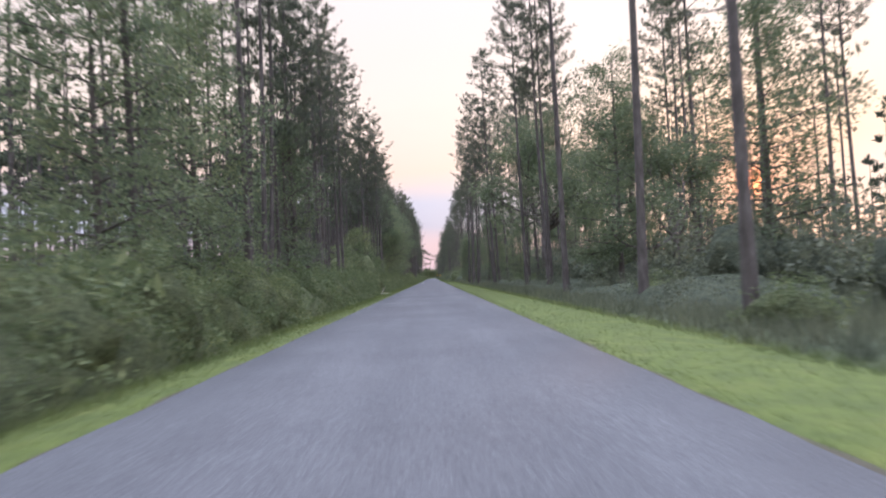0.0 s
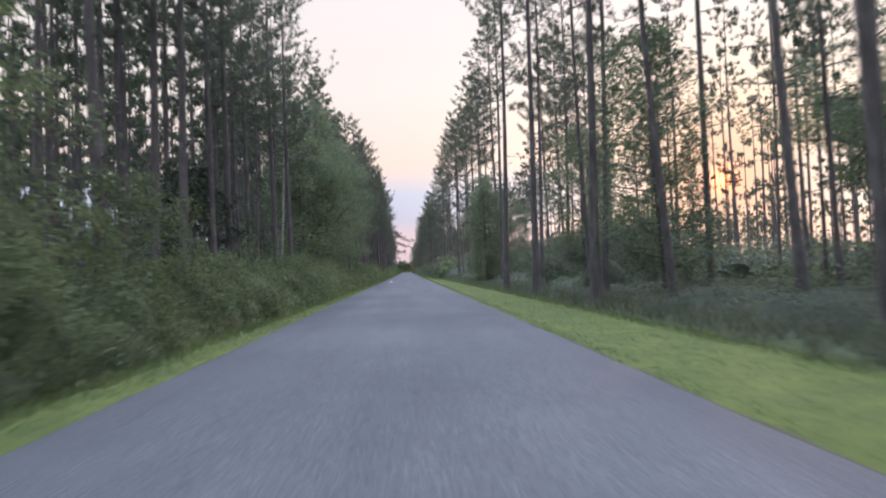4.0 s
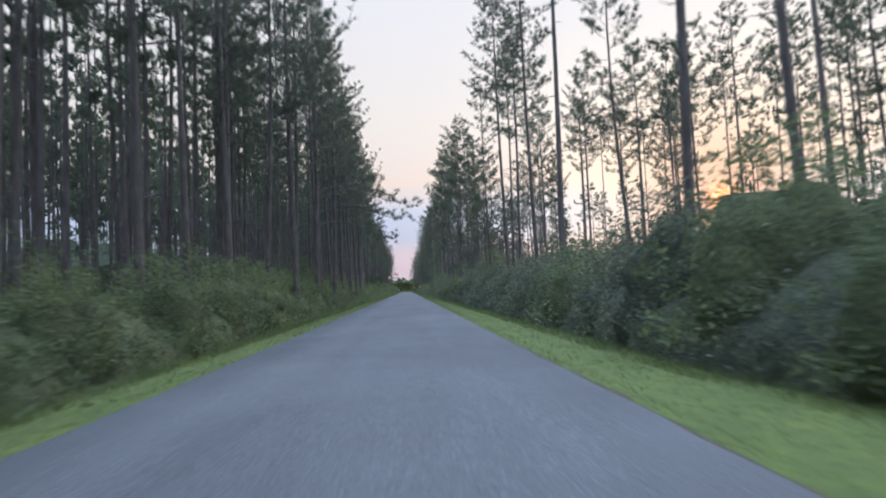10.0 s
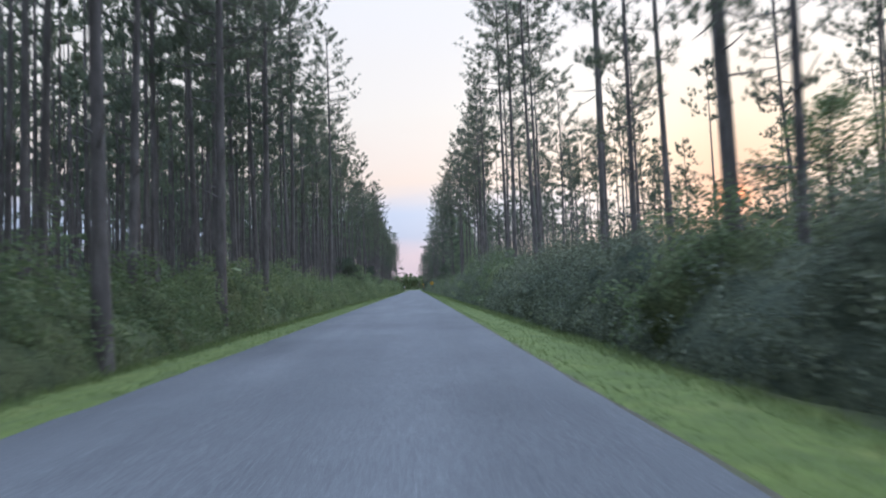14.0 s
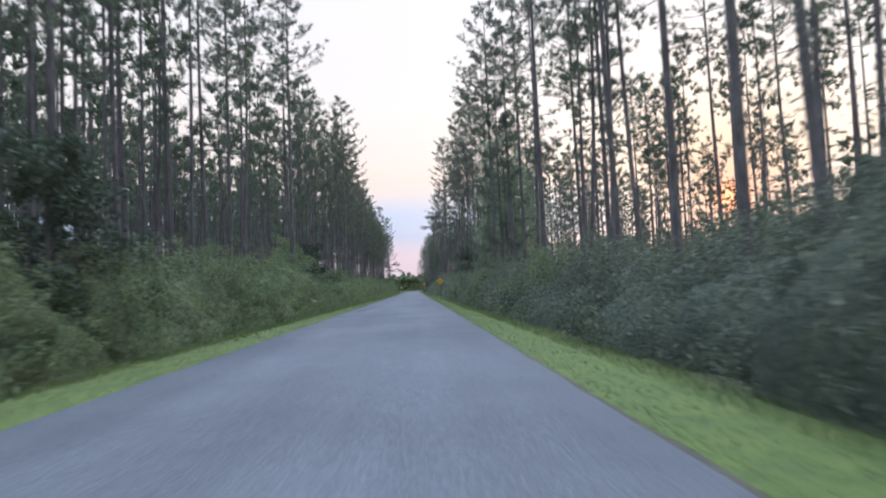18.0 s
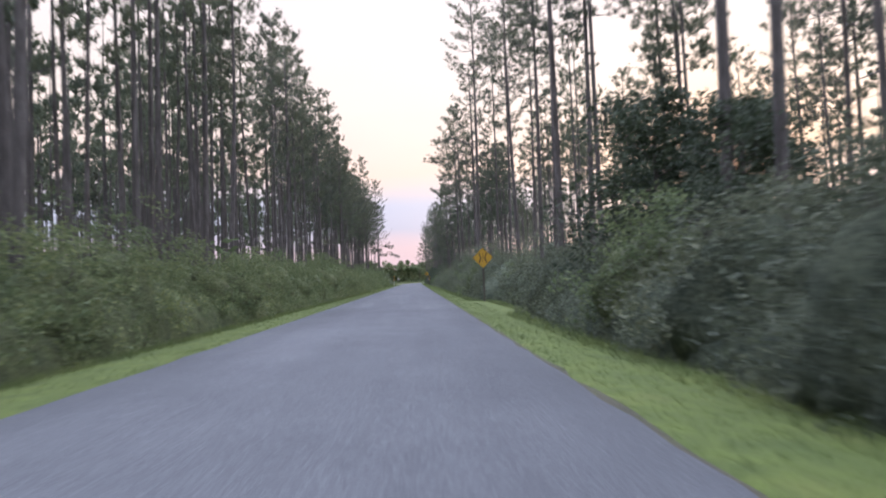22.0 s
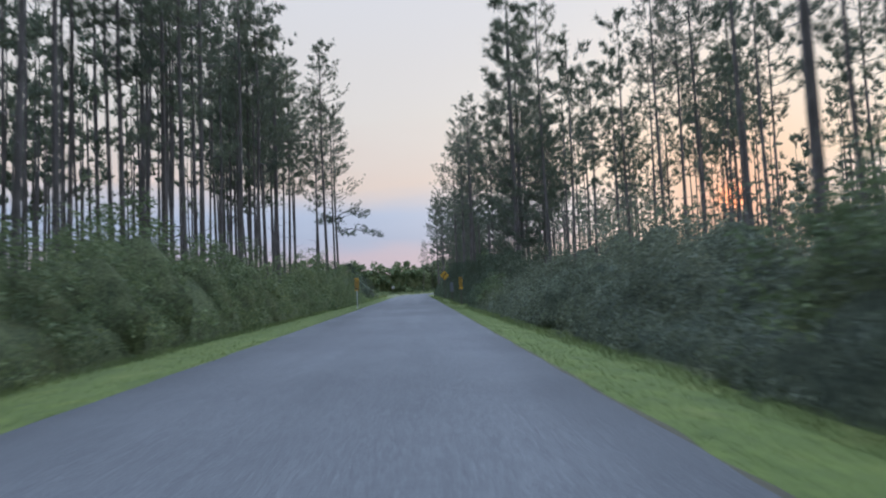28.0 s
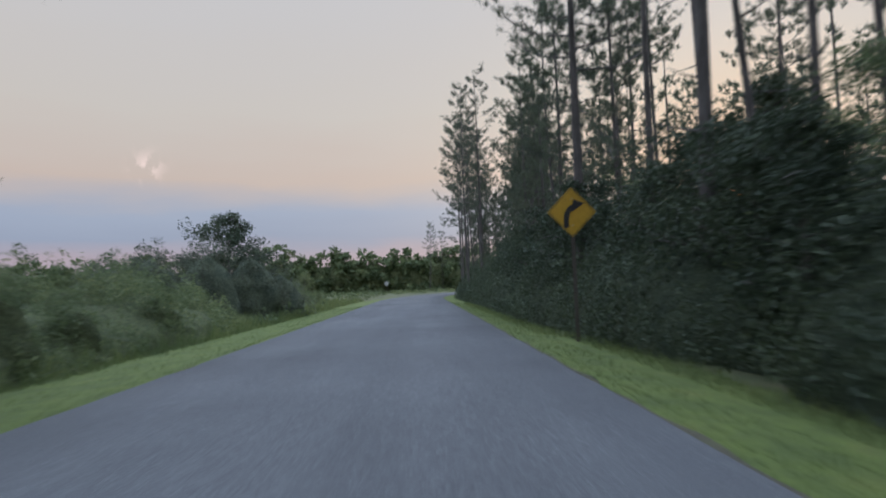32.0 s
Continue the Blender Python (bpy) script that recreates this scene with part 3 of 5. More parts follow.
# ---- kinds of plant ----
STORE = -400.0      # the first of each kind stands in the woods behind the start
LABELS = {"pine": ("tall slender pine with bare grey-brown trunk and tufted crown", "tree"),
          "bush": ("dense green leafy bush at the edge of the woods", "bush")}
PINES = [pine_thing(11, 21.0, 0.134, 0.58, 2.5), pine_thing(12, 23.0, 0.146, 0.62, 2.6), pine_thing(13, 19.5, 0.12, 0.45, 2.4),
         pine_thing(14, 24.5, 0.16, 0.66, 2.7), pine_thing(15, 21.5, 0.13, 0.4, 2.7, 270), pine_thing(16, 17.0, 0.105, 0.36, 2.3, 220)]
YOUNG_PINES = [pine_thing(17, 13.5, 0.12, 0.12, 2.2, 330), pine_thing(18, 19.0, 0.16, 0.42, 3.1, 300)]
BUSHES = [bush_thing(21, 1.5, 2.2, 70, 44, 0.050), bush_thing(22, 1.7, 2.8, 84, 44, 0.053), bush_thing(23, 1.3, 1.5, 54, 40, 0.046), bush_thing(24, 1.9, 3.5, 100, 45, 0.056), bush_thing(25, 1.1, 1.0, 42, 37, 0.043)]
# bushes in the leaf colour darkened for shade
DARK_BUSHES = [bush_thing(41, 1.5, 2.2, 72, 43, 0.047, SHADED_LEAF, "evergreen_shrub"), bush_thing(42, 1.7, 2.8, 86, 43, 0.048, SHADED_LEAF, "evergreen_shrub"), bush_thing(43, 1.3, 1.5, 56, 40, 0.043, SHADED_LEAF, "evergreen_shrub"),
               bush_thing(44, 1.9, 3.5, 104, 44, 0.051, SHADED_LEAF, "evergreen_shrub"), bush_thing(45, 1.1, 1.0, 44, 38, 0.041, SHADED_LEAF, "evergreen_shrub")]
OAKS = [forked_tree(31, 15.5, 0.34, 7.6, 0.3, 58, 0.085, 0.98, OAK_BARK, LEAF, "oak_tree"), forked_tree(32, 11.5, 0.17, 4.4, 0.26, 54, 0.08, 0.75, OAK_BARK, LEAF, "oak_tree", 4),
        leafy_tree(33, 18.0, 0.2, 4.2, 0.14, 44, 30, 0.088, 0.7, OAK_BARK, LEAF, "broadleaf_tree", 0.2), leafy_tree(34, 14.0, 0.16, 3.8, 0.11, 38, 30, 0.088, 0.7, OAK_BARK, LEAF, "broadleaf_tree", 0.25),
        leafy_tree(35, 6.5, 0.1, 3.0, 0.06, 20, 28, 0.068, 0.48, OAK_BARK, BUSH, "broadleaf_tree", 0.5),
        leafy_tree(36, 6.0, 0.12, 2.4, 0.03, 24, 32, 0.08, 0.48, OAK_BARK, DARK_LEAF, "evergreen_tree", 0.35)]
for i, o in enumerate(PINES + YOUNG_PINES + BUSHES + DARK_BUSHES + OAKS):
    o.location = (-30 + 4 * i, STORE, GROUND_Z)
for o in YOUNG_PINES:
    tagged(o, "full-crowned younger pine with green needles low on the trunk", "tree", group="roadside pines")
for o in PINES:
    tagged(o, *LABELS["pine"], group="roadside pines")
for o in BUSHES:
    tagged(o, *LABELS["bush"], group="roadside bushes")
for o in DARK_BUSHES:
    tagged(o, "dense leafy bush, its leaf colour darkened for shade, at the edge of the woods", "shrub", group="roadside evergreen shrubs")
for o in OAKS:
    tagged(o, "spreading broad-leaved tree with dark crooked limbs", "tree", group="roadside broad-leaved trees")


def woods(name, seed, x0, x1, y0, y1, density, fine, label, tall=(15, 22), crown=(0.5, 0.68), near=False, thick=False):
    """Pines too many to count, joined; fine: the nearer ones carry more needles."""
    rng = np.random.default_rng(seed)
    kinds = []
    for k in range(6):
        h = rng.uniform(*tall)
        v, f, c = pine_parts(seed * 10 + k, h, rng.uniform(0.09, 0.15), rng.uniform(*crown), 2.5 if near else 2.1, *((152, 14, 0.38, 0.028) if near else (64, 7, 0.52, 0.066) if fine and x1 < 0 else (112, 11, 0.38, 0.034) if fine else (40, 4, 0.7, 0.17) if thick else (48, 5, 0.55, 0.1)), sides=5 if fine else 4)
        quads = np.array([v[i] for q in f if len(q) == 4 for i in q])
        kinds.append((quads, c))
    n = int(abs(x1 - x0) * (y1 - y0) * density)
    trunks, crowns = [], []
    for i in range(n):
        q, c = kinds[i % 6]
        a, s = rng.uniform(0, 2 * math.pi), rng.uniform(0.82, 1.12)
        m = np.array([[math.cos(a), -math.sin(a), 0], [math.sin(a), math.cos(a), 0], [rng.normal() * 0.012, rng.normal() * 0.012, 1]]).T * s
        at = np.array([x0 + (x1 - x0) * rng.uniform(), y0 + (y1 - y0) * rng.uniform(), GROUND_Z - 0.1])
        trunks.append(q @ m + at)
        crowns.append(c @ m + at)
    ob = part(name, array_mesh(name, np.concatenate(trunks), 4, PINE_BARK), None)
    tagged(ob, label, "woods", kind="stuff")
    part("crowns", array_mesh("crowns", np.concatenate(crowns), 3, NEEDLE), None, ob)
    return ob


def thicket(name, seed, x0, x1, y0, y1, count, high, each, size, label, mat=None):
    """Undergrowth too thick to count: clumps of leaves on the ground."""
    rng = np.random.default_rng(seed)
    base = np.stack([rng.uniform(min(x0, x1), max(x0, x1), count), rng.uniform(y0, y1, count), np.full(count, GROUND_Z)], axis=1)
    h = rng.uniform(0.35, 1.0, (count, 1)) ** 1.5 * high
    cen = np.repeat(base, 3, axis=0)
    hh = np.repeat(h, 3, axis=0)
    cen = cen + np.concatenate([rng.normal(size=(count * 3, 2)) * 0.35 * np.maximum(hh, 0.5), rng.uniform(0.15, 0.95, (count * 3, 1)) * hh], axis=1)
    me = array_mesh(name, leaves(rng, cen, each, 0.55, size, 0.8), 4, mat or BUSH)
    return tagged(part(name, me, None), label, "undergrowth", kind="stuff")


# ---- the woods ----
for k, y in enumerate(range(-20, 480, 100)):
    woods("pine_woods", 50 + k, -7.6, -11, y, y + 100, 0.08 if y < 0 else 0.13 if y < 380 else 0.2, True, "close row of tall pines behind the bushes", (18, 23), (0.36, 0.56), True)
    woods("pine_woods", 100 + k, -11, -30, y, y + 100, 0.045 if y < 0 else 0.13 if y < 260 else 0.11 if y < 380 else 0.085, True, "thick stand of tall pines deep in the woods", (17, 23), (0.42, 0.62))
    woods("pine_woods", 200 + k, -30, -52, y, y + 100, 0.11, False, "far pines seen between nearer trunks", (17, 23), thick=True)
for k, y in enumerate(range(-20, 580, 100)):
    if y > 130:
        woods("pine_woods", 80 + k, 8.5, 14, y, y + 100, 0.004 if y < 200 else 0.02 if y < 380 else 0.06, True, "close row of tall pines behind the bushes", (15, 22) if y < 380 else (12, 17), (0.4, 0.6), True)
    woods("pine_woods", 300 + k, 15, 40, y, y + 100, 0.014 if y < 60 else 0.02 if y < 100 else 0.014 if y < 230 else 0.034, True, "open stand of tall pines against the evening sky", (14, 20), (0.6, 0.76))
    woods("pine_woods", 400 + k, 40, 110, y, y + 100, 0.022 if y < 230 else 0.032, False, "far pines against the glow of the low sun", (10, 17), (0.4, 0.65))
for k, y in enumerate(range(-20, 480, 100)):
    thicket("undergrowth", 500 + k, -6, -40, y, y + 100, 300, 3.0, 12, 0.2, "tangled green undergrowth below the pines")
    thicket("undergrowth", 600 + k, 17 if y < 100 else 9, 80, y, y + 100, 520, 2.6, 18, 0.14, "low green undergrowth below the pines")
    thicket("understory", 700 + k, -10, -34, y, y + 100, 190, 5.2, 22, 0.18, "saplings and small trees below the pines", LEAF)

# pines picked out along the right of the road: x, y, kind, size
RIGHT_A = [(6.7, 13, 1, 1), (7.2, 21.2, 3, 1), (17.6, 33, 3, 1), (7.2, 33.4, 3, 1), (16, 37.1, 3, 1), (23.8, 37.1, 1, 1), (28.9, 42.4, 3, 1), (8.2, 42.8, 1, 0.96),
           (17.7, 44.6, 0, 1), (20, 52, 3, 1), (23.1, 52, 2, 1), (11.5, 54.5, 1, 1), (6.7, 65.9, 3, 1), (24.3, 66.9, 2, 1), (7.5, 69, 0, 0.95), (29.5, 72.2, 2, 1),
           (11.6, 74.4, 1, 1), (15.2, 74.4, 0, 1), (7.7, 77.4, 2, 1), (13, 78, 5, 1), (26.7, 81.8, 3, 1), (7.6, 83.5, 4, 0.95), (22.8, 87.1, 1, 1), (7, 92, 2, 1)]
RIGHT_B = [(7.3, 107.9, 1, 1), (12.5, 114.1, 0, 0.9), (13.8, 114.1, 0, 1), (8.2, 114.5, 3, 0.95), (17.5, 119.1, 1, 1), (23.4, 119.1, 0, 1), (8.2, 120.2, 1, 0.8), (8.2, 123.9, 0, 0.95),
           (25.1, 126.5, 2, 1), (31, 131.8, 3, 1), (8.2, 132, 3, 0.95), (23.6, 137.3, 0, 1), (9.1, 137.3, 3, 1), (8.1, 140.4, 1, 0.95), (21, 141.4, 3, 1), (7.8, 145.6, 4, 1),
           (27.1, 146.7, 2, 1), (23.6, 148.9, 3, 1), (7.5, 148.9, 3, 0.95), (10, 152.2, 3, 1), (10.6, 164.5, 3, 1), (7.7, 153.5, 3, 0.9), (7.2, 163.8, 1, 1)]
RIGHT_C = [(26.6, 176.5, 3, 1), (22.8, 176.5, 2, 1), (33, 176.5, 1, 1), (7.8, 178.8, 3, 1), (12.6, 182, 2, 1), (7.8, 184.1, 0, 1), (28.7, 186.1, 2, 1),
           (7.8, 190.2, 0, 0.9), (27.5, 191.4, 0, 1), (21.7, 193.6, 2, 1), (7.8, 194.2, 1, 1), (29, 201, 3, 1), (10, 205.8, 1, 1), (22.4, 206.3, 1, 1), (25.9, 206.3, 2, 1),
           (26.5, 206.3, 1, 1), (18.9, 211.8, 1, 1), (22.6, 211.8, 0, 1), (15.9, 217, 2, 1), (30.6, 221.2, 0, 1), (32.6, 221.2, 1, 1), (21.4, 223.4, 1, 1), (17.7, 226.7, 3, 1)]
RIGHT_D = [(7.6, 228, 5, 1), (9, 236, 1, 1), (18.1, 236.1, 2, 1), (21.3, 236.1, 2, 1), (7.5, 243, 0, 1), (8.8, 248.8, 1, 0.9), (7.3, 250.1, 3, 1), (7.4, 253.2, 1, 1),
           (8.8, 263.1, 0, 1), (13.5, 263.1, 2, 1), (21.9, 268.1, 3, 1), (7.9, 271.8, 3, 0.95), (14, 275.5, 3, 1), (8.8, 279.8, 0, 1), (8.8, 282.8, 3, 1), (16.1, 283, 0, 1),
           (8.8, 286.6, 1, 1), (8, 289.4, 0, 1), (22.8, 290.4, 0, 1), (25.1, 290.4, 0, 1), (31.7, 295.7, 1, 1), (15.6, 295.7, 1, 1), (19.4, 305.3, 1, 1), (8.8, 308.5, 4, 1)]
RIGHT_E = [(26.9, 310.6, 3, 1), (31.3, 310.6, 3, 1), (8.8, 312.8, 3, 0.95), (8.8, 316.3, 0, 1), (7.3, 316.9, 1, 1), (25.2, 335.1, 1, 1), (8.3, 340, 3, 0.9), (7.9, 341.3, 3, 1),
           (12.7, 342.6, 0, 1), (14.6, 342.6, 3, 1), (16.6, 350, 2, 1), (8.3, 352, 0, 0.9), (12.4, 352.5, 2, 1), (8.3, 353.4, 1, 0.9), (7.5, 355.1, 3, 1), (13.4, 357.5, 0, 1),
           (8.3, 360.2, 0, 1), (23.8, 360.8, 2, 1), (8.3, 363.7, 1, 1), (24.9, 364.9, 2, 1), (28, 364.9, 1, 1), (8.3, 371, 3, 0.95), (8.3, 375.8, 0, 1), (21.9, 379.8, 0, 1)]
RIGHT_F = [(28, 379.8, 2, 1), (11.4, 382.3, 3, 1), (8.3, 382.4, 4, 1), (6.8, 384.4, 3, 1.15), (18.6, 394.7, 1, 1), (24.8, 400, 0, 1), (26.2, 400, 3, 1), (28, 400, 1, 1),
           (16.5, 400, 0, 1), (7, 402, 0, 1), (7, 409, 1, 1), (21.4, 409.6, 0, 1), (24.3, 409.6, 1, 1), (16.8, 409.6, 2, 1), (8.5, 417, 4, 1), (7.6, 425, 2, 1),
           (8.3, 428.4, 1, 0.9), (13.4, 444.2, 2, 0.85), (8, 450.1, 0, 0.78), (22.5, 454.3, 0, 0.85), (28.8, 454.3, 3, 0.85), (12.1, 456.8, 0, 0.72), (16.8, 456.8, 3, 0.85), (18, 456.8, 3, 0.85)]
RIGHT_G = [(23.1, 459.6, 3, 0.85), (23.5, 461.8, 0, 0.85), (20.6, 469.2, 3, 0.85), (9.3, 471.7, 5, 0.85), (12, 471.7, 0, 0.85), (12.9, 471.7, 2, 0.85), (7.7, 471.8, 0, 0.8), (6.5, 476.4, 3, 0.78),
           (17.3, 476.7, 1, 0.85), (24.2, 484.1, 1, 0.85), (27.8, 484.1, 0, 0.85), (8, 487.9, 0, 0.78), (8, 489.1, 2, 0.85), (8, 491.8, 3, 0.8), (16.1, 494.9, 0, 0.85), (15.6, 494.9, 2, 0.85),
           (7.7, 495.3, 1, 0.85), (20.3, 499, 3, 0.85), (13.5, 499, 2, 0.85), (13.5, 513.9, 3, 0.85), (15.2, 513.9, 3, 0.85), (7.8, 517, 5, 0.95), (9, 524, 2, 0.85), (9.5, 532, 5, 0.95)]
RIGHT_H = [(10.5, 540, 5, 1), (12.5, 548, 5, 0.95)]
RIGHT_MORE = [(7.4, 200, 4, 0.85), (7.9, 208, 5, 0.85), (7.3, 219, 5, 0.95), (9.2, 214, 4, 0.7), (8.6, 296, 2, 1.0), (7.6, 300, 3, 0.95), (10.3, 298, 1, 0.95), (10.9, 305, 0, 1.0), (8.1, 326.6, 1, 1.0), (7.4, 335, 4, 1.0), (8.5, 510, 2, 0.85), (7.8, 503, 5, 0.95)]
LEFT_A = [(-7.4, 10, 1, 1.0), (-7.8, 18, 0, 1.0), (-7.3, 27, 3, 1.0), (-10.1, 34, 0, 1.0), (-7.5, 30, 1, 1.0), (-8.6, 40, 2, 1.0), (-8.8, 49, 0, 1.0), (-7.0, 53, 4, 1.0),
          (-7.7, 47.5, 1, 1.0), (-9.4, 60, 0, 1.0), (-10.6, 64, 3, 1.0), (-10.5, 69, 1, 1.0), (-6.4, 79, 4, 1.0), (-7.5, 86, 0, 1.0), (-8, 94, 2, 1.0), (-10.5, 102, 0, 1.0),
          (-11.8, 124, 1, 1.0), (-9.5, 133, 3, 1.0), (-8.5, 142, 0, 1.0), (-9.2, 150, 1, 1.0), (-5.8, 156, 4, 1.0), (-7, 161, 0, 1.0)]
LEFT_B = [(-9.5, 166, 3, 1.0), (-6.7, 171, 0, 1.0), (-6.8, 176, 3, 1.0), (-9.0, 183, 1, 1.0), (-8.6, 185, 0, 1.0), (-9.3, 189, 2, 1.0), (-5.3, 192.6, 3, 0.95),
          (-11, 199, 0, 1.0), (-7.5, 203, 1, 1.0), (-8, 209, 3, 1.0), (-6.6, 211, 1, 1.0), (-6.0, 213, 0, 1.0), (-7.5, 219, 2, 1.0), (-9, 226, 1, 1.0), (-7.5, 234, 0, 1.0),
          (-9, 242, 4, 1.0), (-8, 249, 1, 1.0), (-8.2, 256, 3, 1.0), (-10, 258, 0, 1.0), (-6.4, 264, 3, 1.0), (-8.5, 270, 0, 1.0), (-9, 277, 2, 1.0), (-8, 285, 1, 1.0)]
LEFT_EDGE = [(-5.5, 184, 4, 0.95), (-5.4, 201, 4, 1.0), (-5.6, 207, 0, 1.0), (-5.5, 217.5, 4, 1.0), (-5.8, 224, 2, 1.0), (-6.0, 231, 4, 1.0), (-6.4, 239, 0, 1.0), (-5.9, 178.5, 2, 1.05), (-6.2, 246, 4, 1.0)]
LEFT_C = [(-9.5, 292, 0, 1.0), (-8.5, 299, 4, 0.95), (-9.5, 306, 1, 0.95), (-7.2, 313, 3, 0.95), (-9, 320, 0, 0.95), (-10, 327, 2, 1.0), (-9, 333, 1, 0.95), (-6.8, 341, 3, 0.95),
          (-8.3, 343.5, 0, 1.0), (-7.5, 350, 1, 0.9), (-7.9, 356, 3, 0.95), (-10, 364, 0, 1.0), (-8.5, 368, 2, 1.0), (-9, 376, 1, 0.95), (-10, 384, 0, 0.95), (-8.5, 392, 5, 1.0),
          (-10.5, 400, 0, 0.9), (-9, 408, 2, 0.95), (-8.5, 416, 5, 1.05), (-10, 424, 1, 0.85), (-8.7, 433, 0, 0.9), (-8.9, 439.5, 2, 0.95), (-7, 440, 5, 1.05), (-9, 447, 0, 0.85)]
LEFT_D = [(-16.8, 477.4, 0, 0.9), (-15.2, 477.4, 1, 0.9), (-12, 474.4, 3, 0.85), (-9.3, 469.8, 1, 0.9), (-15.2, 486.1, 0, 0.9), (-12.3, 481.2, 1, 0.88), (-10.8, 481.2, 0, 0.9),
          (-11.8, 486.1, 3, 0.85), (-8.3, 477.4, 0, 0.92), (-7, 476.2, 3, 1.0), (-9.1, 486.1, 0, 0.85), (-7.2, 483, 1, 0.88), (-8, 453, 2, 0.9), (-10, 458, 5, 1.0), (-8.6, 462, 0, 0.85)]
rng = np.random.default_rng(5)
for row in (RIGHT_MORE, RIGHT_A, RIGHT_B, RIGHT_C, RIGHT_D, RIGHT_E, RIGHT_F, RIGHT_G, RIGHT_H, LEFT_A, LEFT_B, LEFT_EDGE, LEFT_C, LEFT_D):
    for x, y, kind, size in row:
        stand(PINES[kind], x, y, GROUND_Z - 0.05, rng.uniform(0, 360), size)
for x, y, kind, size in ((8.8, 465, 0, 1.75), (8.3, 462, 0, 1.5), (9.7, 468.5, 0, 1.6), (6.4, 306, 0, 0.95), (5.9, 212, 0, 1.2)):
    stand(YOUNG_PINES[kind], x, y, GROUND_Z - 0.05, rng.uniform(0, 360), size)


def limbed_pine(seed, x, y, height, girth, crown_from, reach, limbs, label):
    """A pine with long single limbs. limbs: (height, turn, length, rise) each."""
    tree = pine_thing(seed, height, girth, crown_from, reach, 240)
    tree.matrix_world = pose(x, y, GROUND_Z - 0.05)
    rng = np.random.default_rng(seed)
    for z, turn, ln, up in limbs:
        q = radians(turn)
        out, side = np.array([math.cos(q), math.sin(q), 0.0]), np.array([-math.sin(q), math.cos(q), 0.0])

        def at(f):
            return out * ln * f + np.array([0, 0, z + up * ln * f + 0.10 * ln * math.sin(f * 5.0)]) + side * 0.12 * ln * math.sin(f * 4)

        v, f, cen, axes = [], [], [], []
        tube(v, f, [at(k) for k in np.linspace(0, 1, 8)], [0.055 * (1.05 - k) + 0.008 for k in np.linspace(0, 1, 8)], 5)
        for k in np.linspace(0.38, 1.0, 13):
            s = rng.choice((-1, 1))
            tip = at(k) + side * s * ln * rng.uniform(0.08, 0.3) * (1.2 - 0.6 * k) + out * ln * 0.1 + np.array([0, 0, rng.uniform(-0.3, 0.45)])
            tube(v, f, [at(k), (at(k) + tip) / 2 + np.array([0, 0, 0.05]), tip], [0.018, 0.012, 0.005], 3)
            for g in (0.55, 0.75, 0.9, 1.0):
                cen.append(at(k) * (1 - g) + tip * g + rng.normal(size=3) * 0.12)
                axes.append(out * 0.5 + np.array([0, 0, 0.5]))
        limb = part("limb", soup("limb", v, f, PINE_BARK, True), None, tree, "long bare limb with tufts at its end")
        part("needles", array_mesh("needles", needles(rng, np.array(cen), np.array(axes), 16, 0.34, 0.018), 3, NEEDLE), None, limb)
    return tagged(tree, label, "tree", group="roadside pines")


def pale_tree(x, y):
    """A slender leaning tree with pale bark and a thin crown."""
    v, f, tips = [], [], []
    g = np.random.default_rng(66)
    line = [np.array([0.5 * k + 0.25 * math.sin(3 * k), 0.1 * k, 15.0 * k]) for k in np.linspace(0, 1, 9)]
    tube(v, f, line, [0.11 * (1 - 0.75 * k) for k in np.linspace(0, 1, 9)], 8)
    for k in range(14):
        a = line[5 + k % 4] + g.normal(size=3) * (0.05, 0.05, 0.4)
        b = a + np.array([math.cos(k * 2.4), math.sin(k * 2.4), 0.5]) * g.uniform(1.0, 2.2)
        tube(v, f, [a, (a + b) / 2, b], [0.03, 0.02, 0.008], 4)
        tips.extend([b, (a + b) / 2, b + g.normal(size=3) * 0.4])
    tree = new("slender_tree")
    tree.matrix_world = pose(x, y, GROUND_Z - 0.05)
    part("trunk", soup("trunk", v, f, PALE_BARK, True), None, tree, "pale smooth bark")
    part("crown", array_mesh("crown", leaves(g, np.array(tips), 16, 0.6, 0.1), 4, LEAF), None, tree)
    tagged(tree, "slender leaning tree with pale bark among darker growth", "tree")


pale_tree(-8.9, 106.0)
limbed_pine(61, -5.6, 196.0, 21.5, 0.17, 0.55, 2.6, [(8.3, 5, 6.8, 0.03), (7.2, -12, 6.2, 0.0), (6.4, 16, 5.2, -0.10), (9.3, -28, 5.0, 0.08), (8.8, 28, 5.2, 0.06)], "tall pine with long limbs reaching out over the road")
limbed_pine(62, -7.2, 486.5, 19.5, 0.15, 0.46, 3.7, [(7.8, -8, 4.4, -0.03), (7.9, 72, 3.0, 0.08), (9.6, 10, 3.0, 0.15), (9.2, 150, 2.4, 0.1), (8.6, -100, 2.6, 0.2)], "last tall pine beside the open field, with long bare limbs")
limbed_pine(63, 7.1, 389.5, 22.0, 0.18, 0.6, 2.6, [(9.0, 165, 3.6, 0.3), (10.5, 10, 3.4, 0.35), (12.0, 190, 4.0, 0.3), (12.6, -15, 3.8, 0.3), (14.0, 160, 3.4, 0.4)], "tall pine with wide upswept limbs")
limbed_pine(64, 6.6, 219.8, 20.0, 0.16, 0.5, 2.4, [(9.5, 170, 3.0, 0.3), (10.2, 0, 3.2, 0.3), (11.5, 185, 3.2, 0.35), (12.5, 15, 3.2, 0.35), (13.5, 170, 2.8, 0.4)], "tall pine with wide upswept limbs")
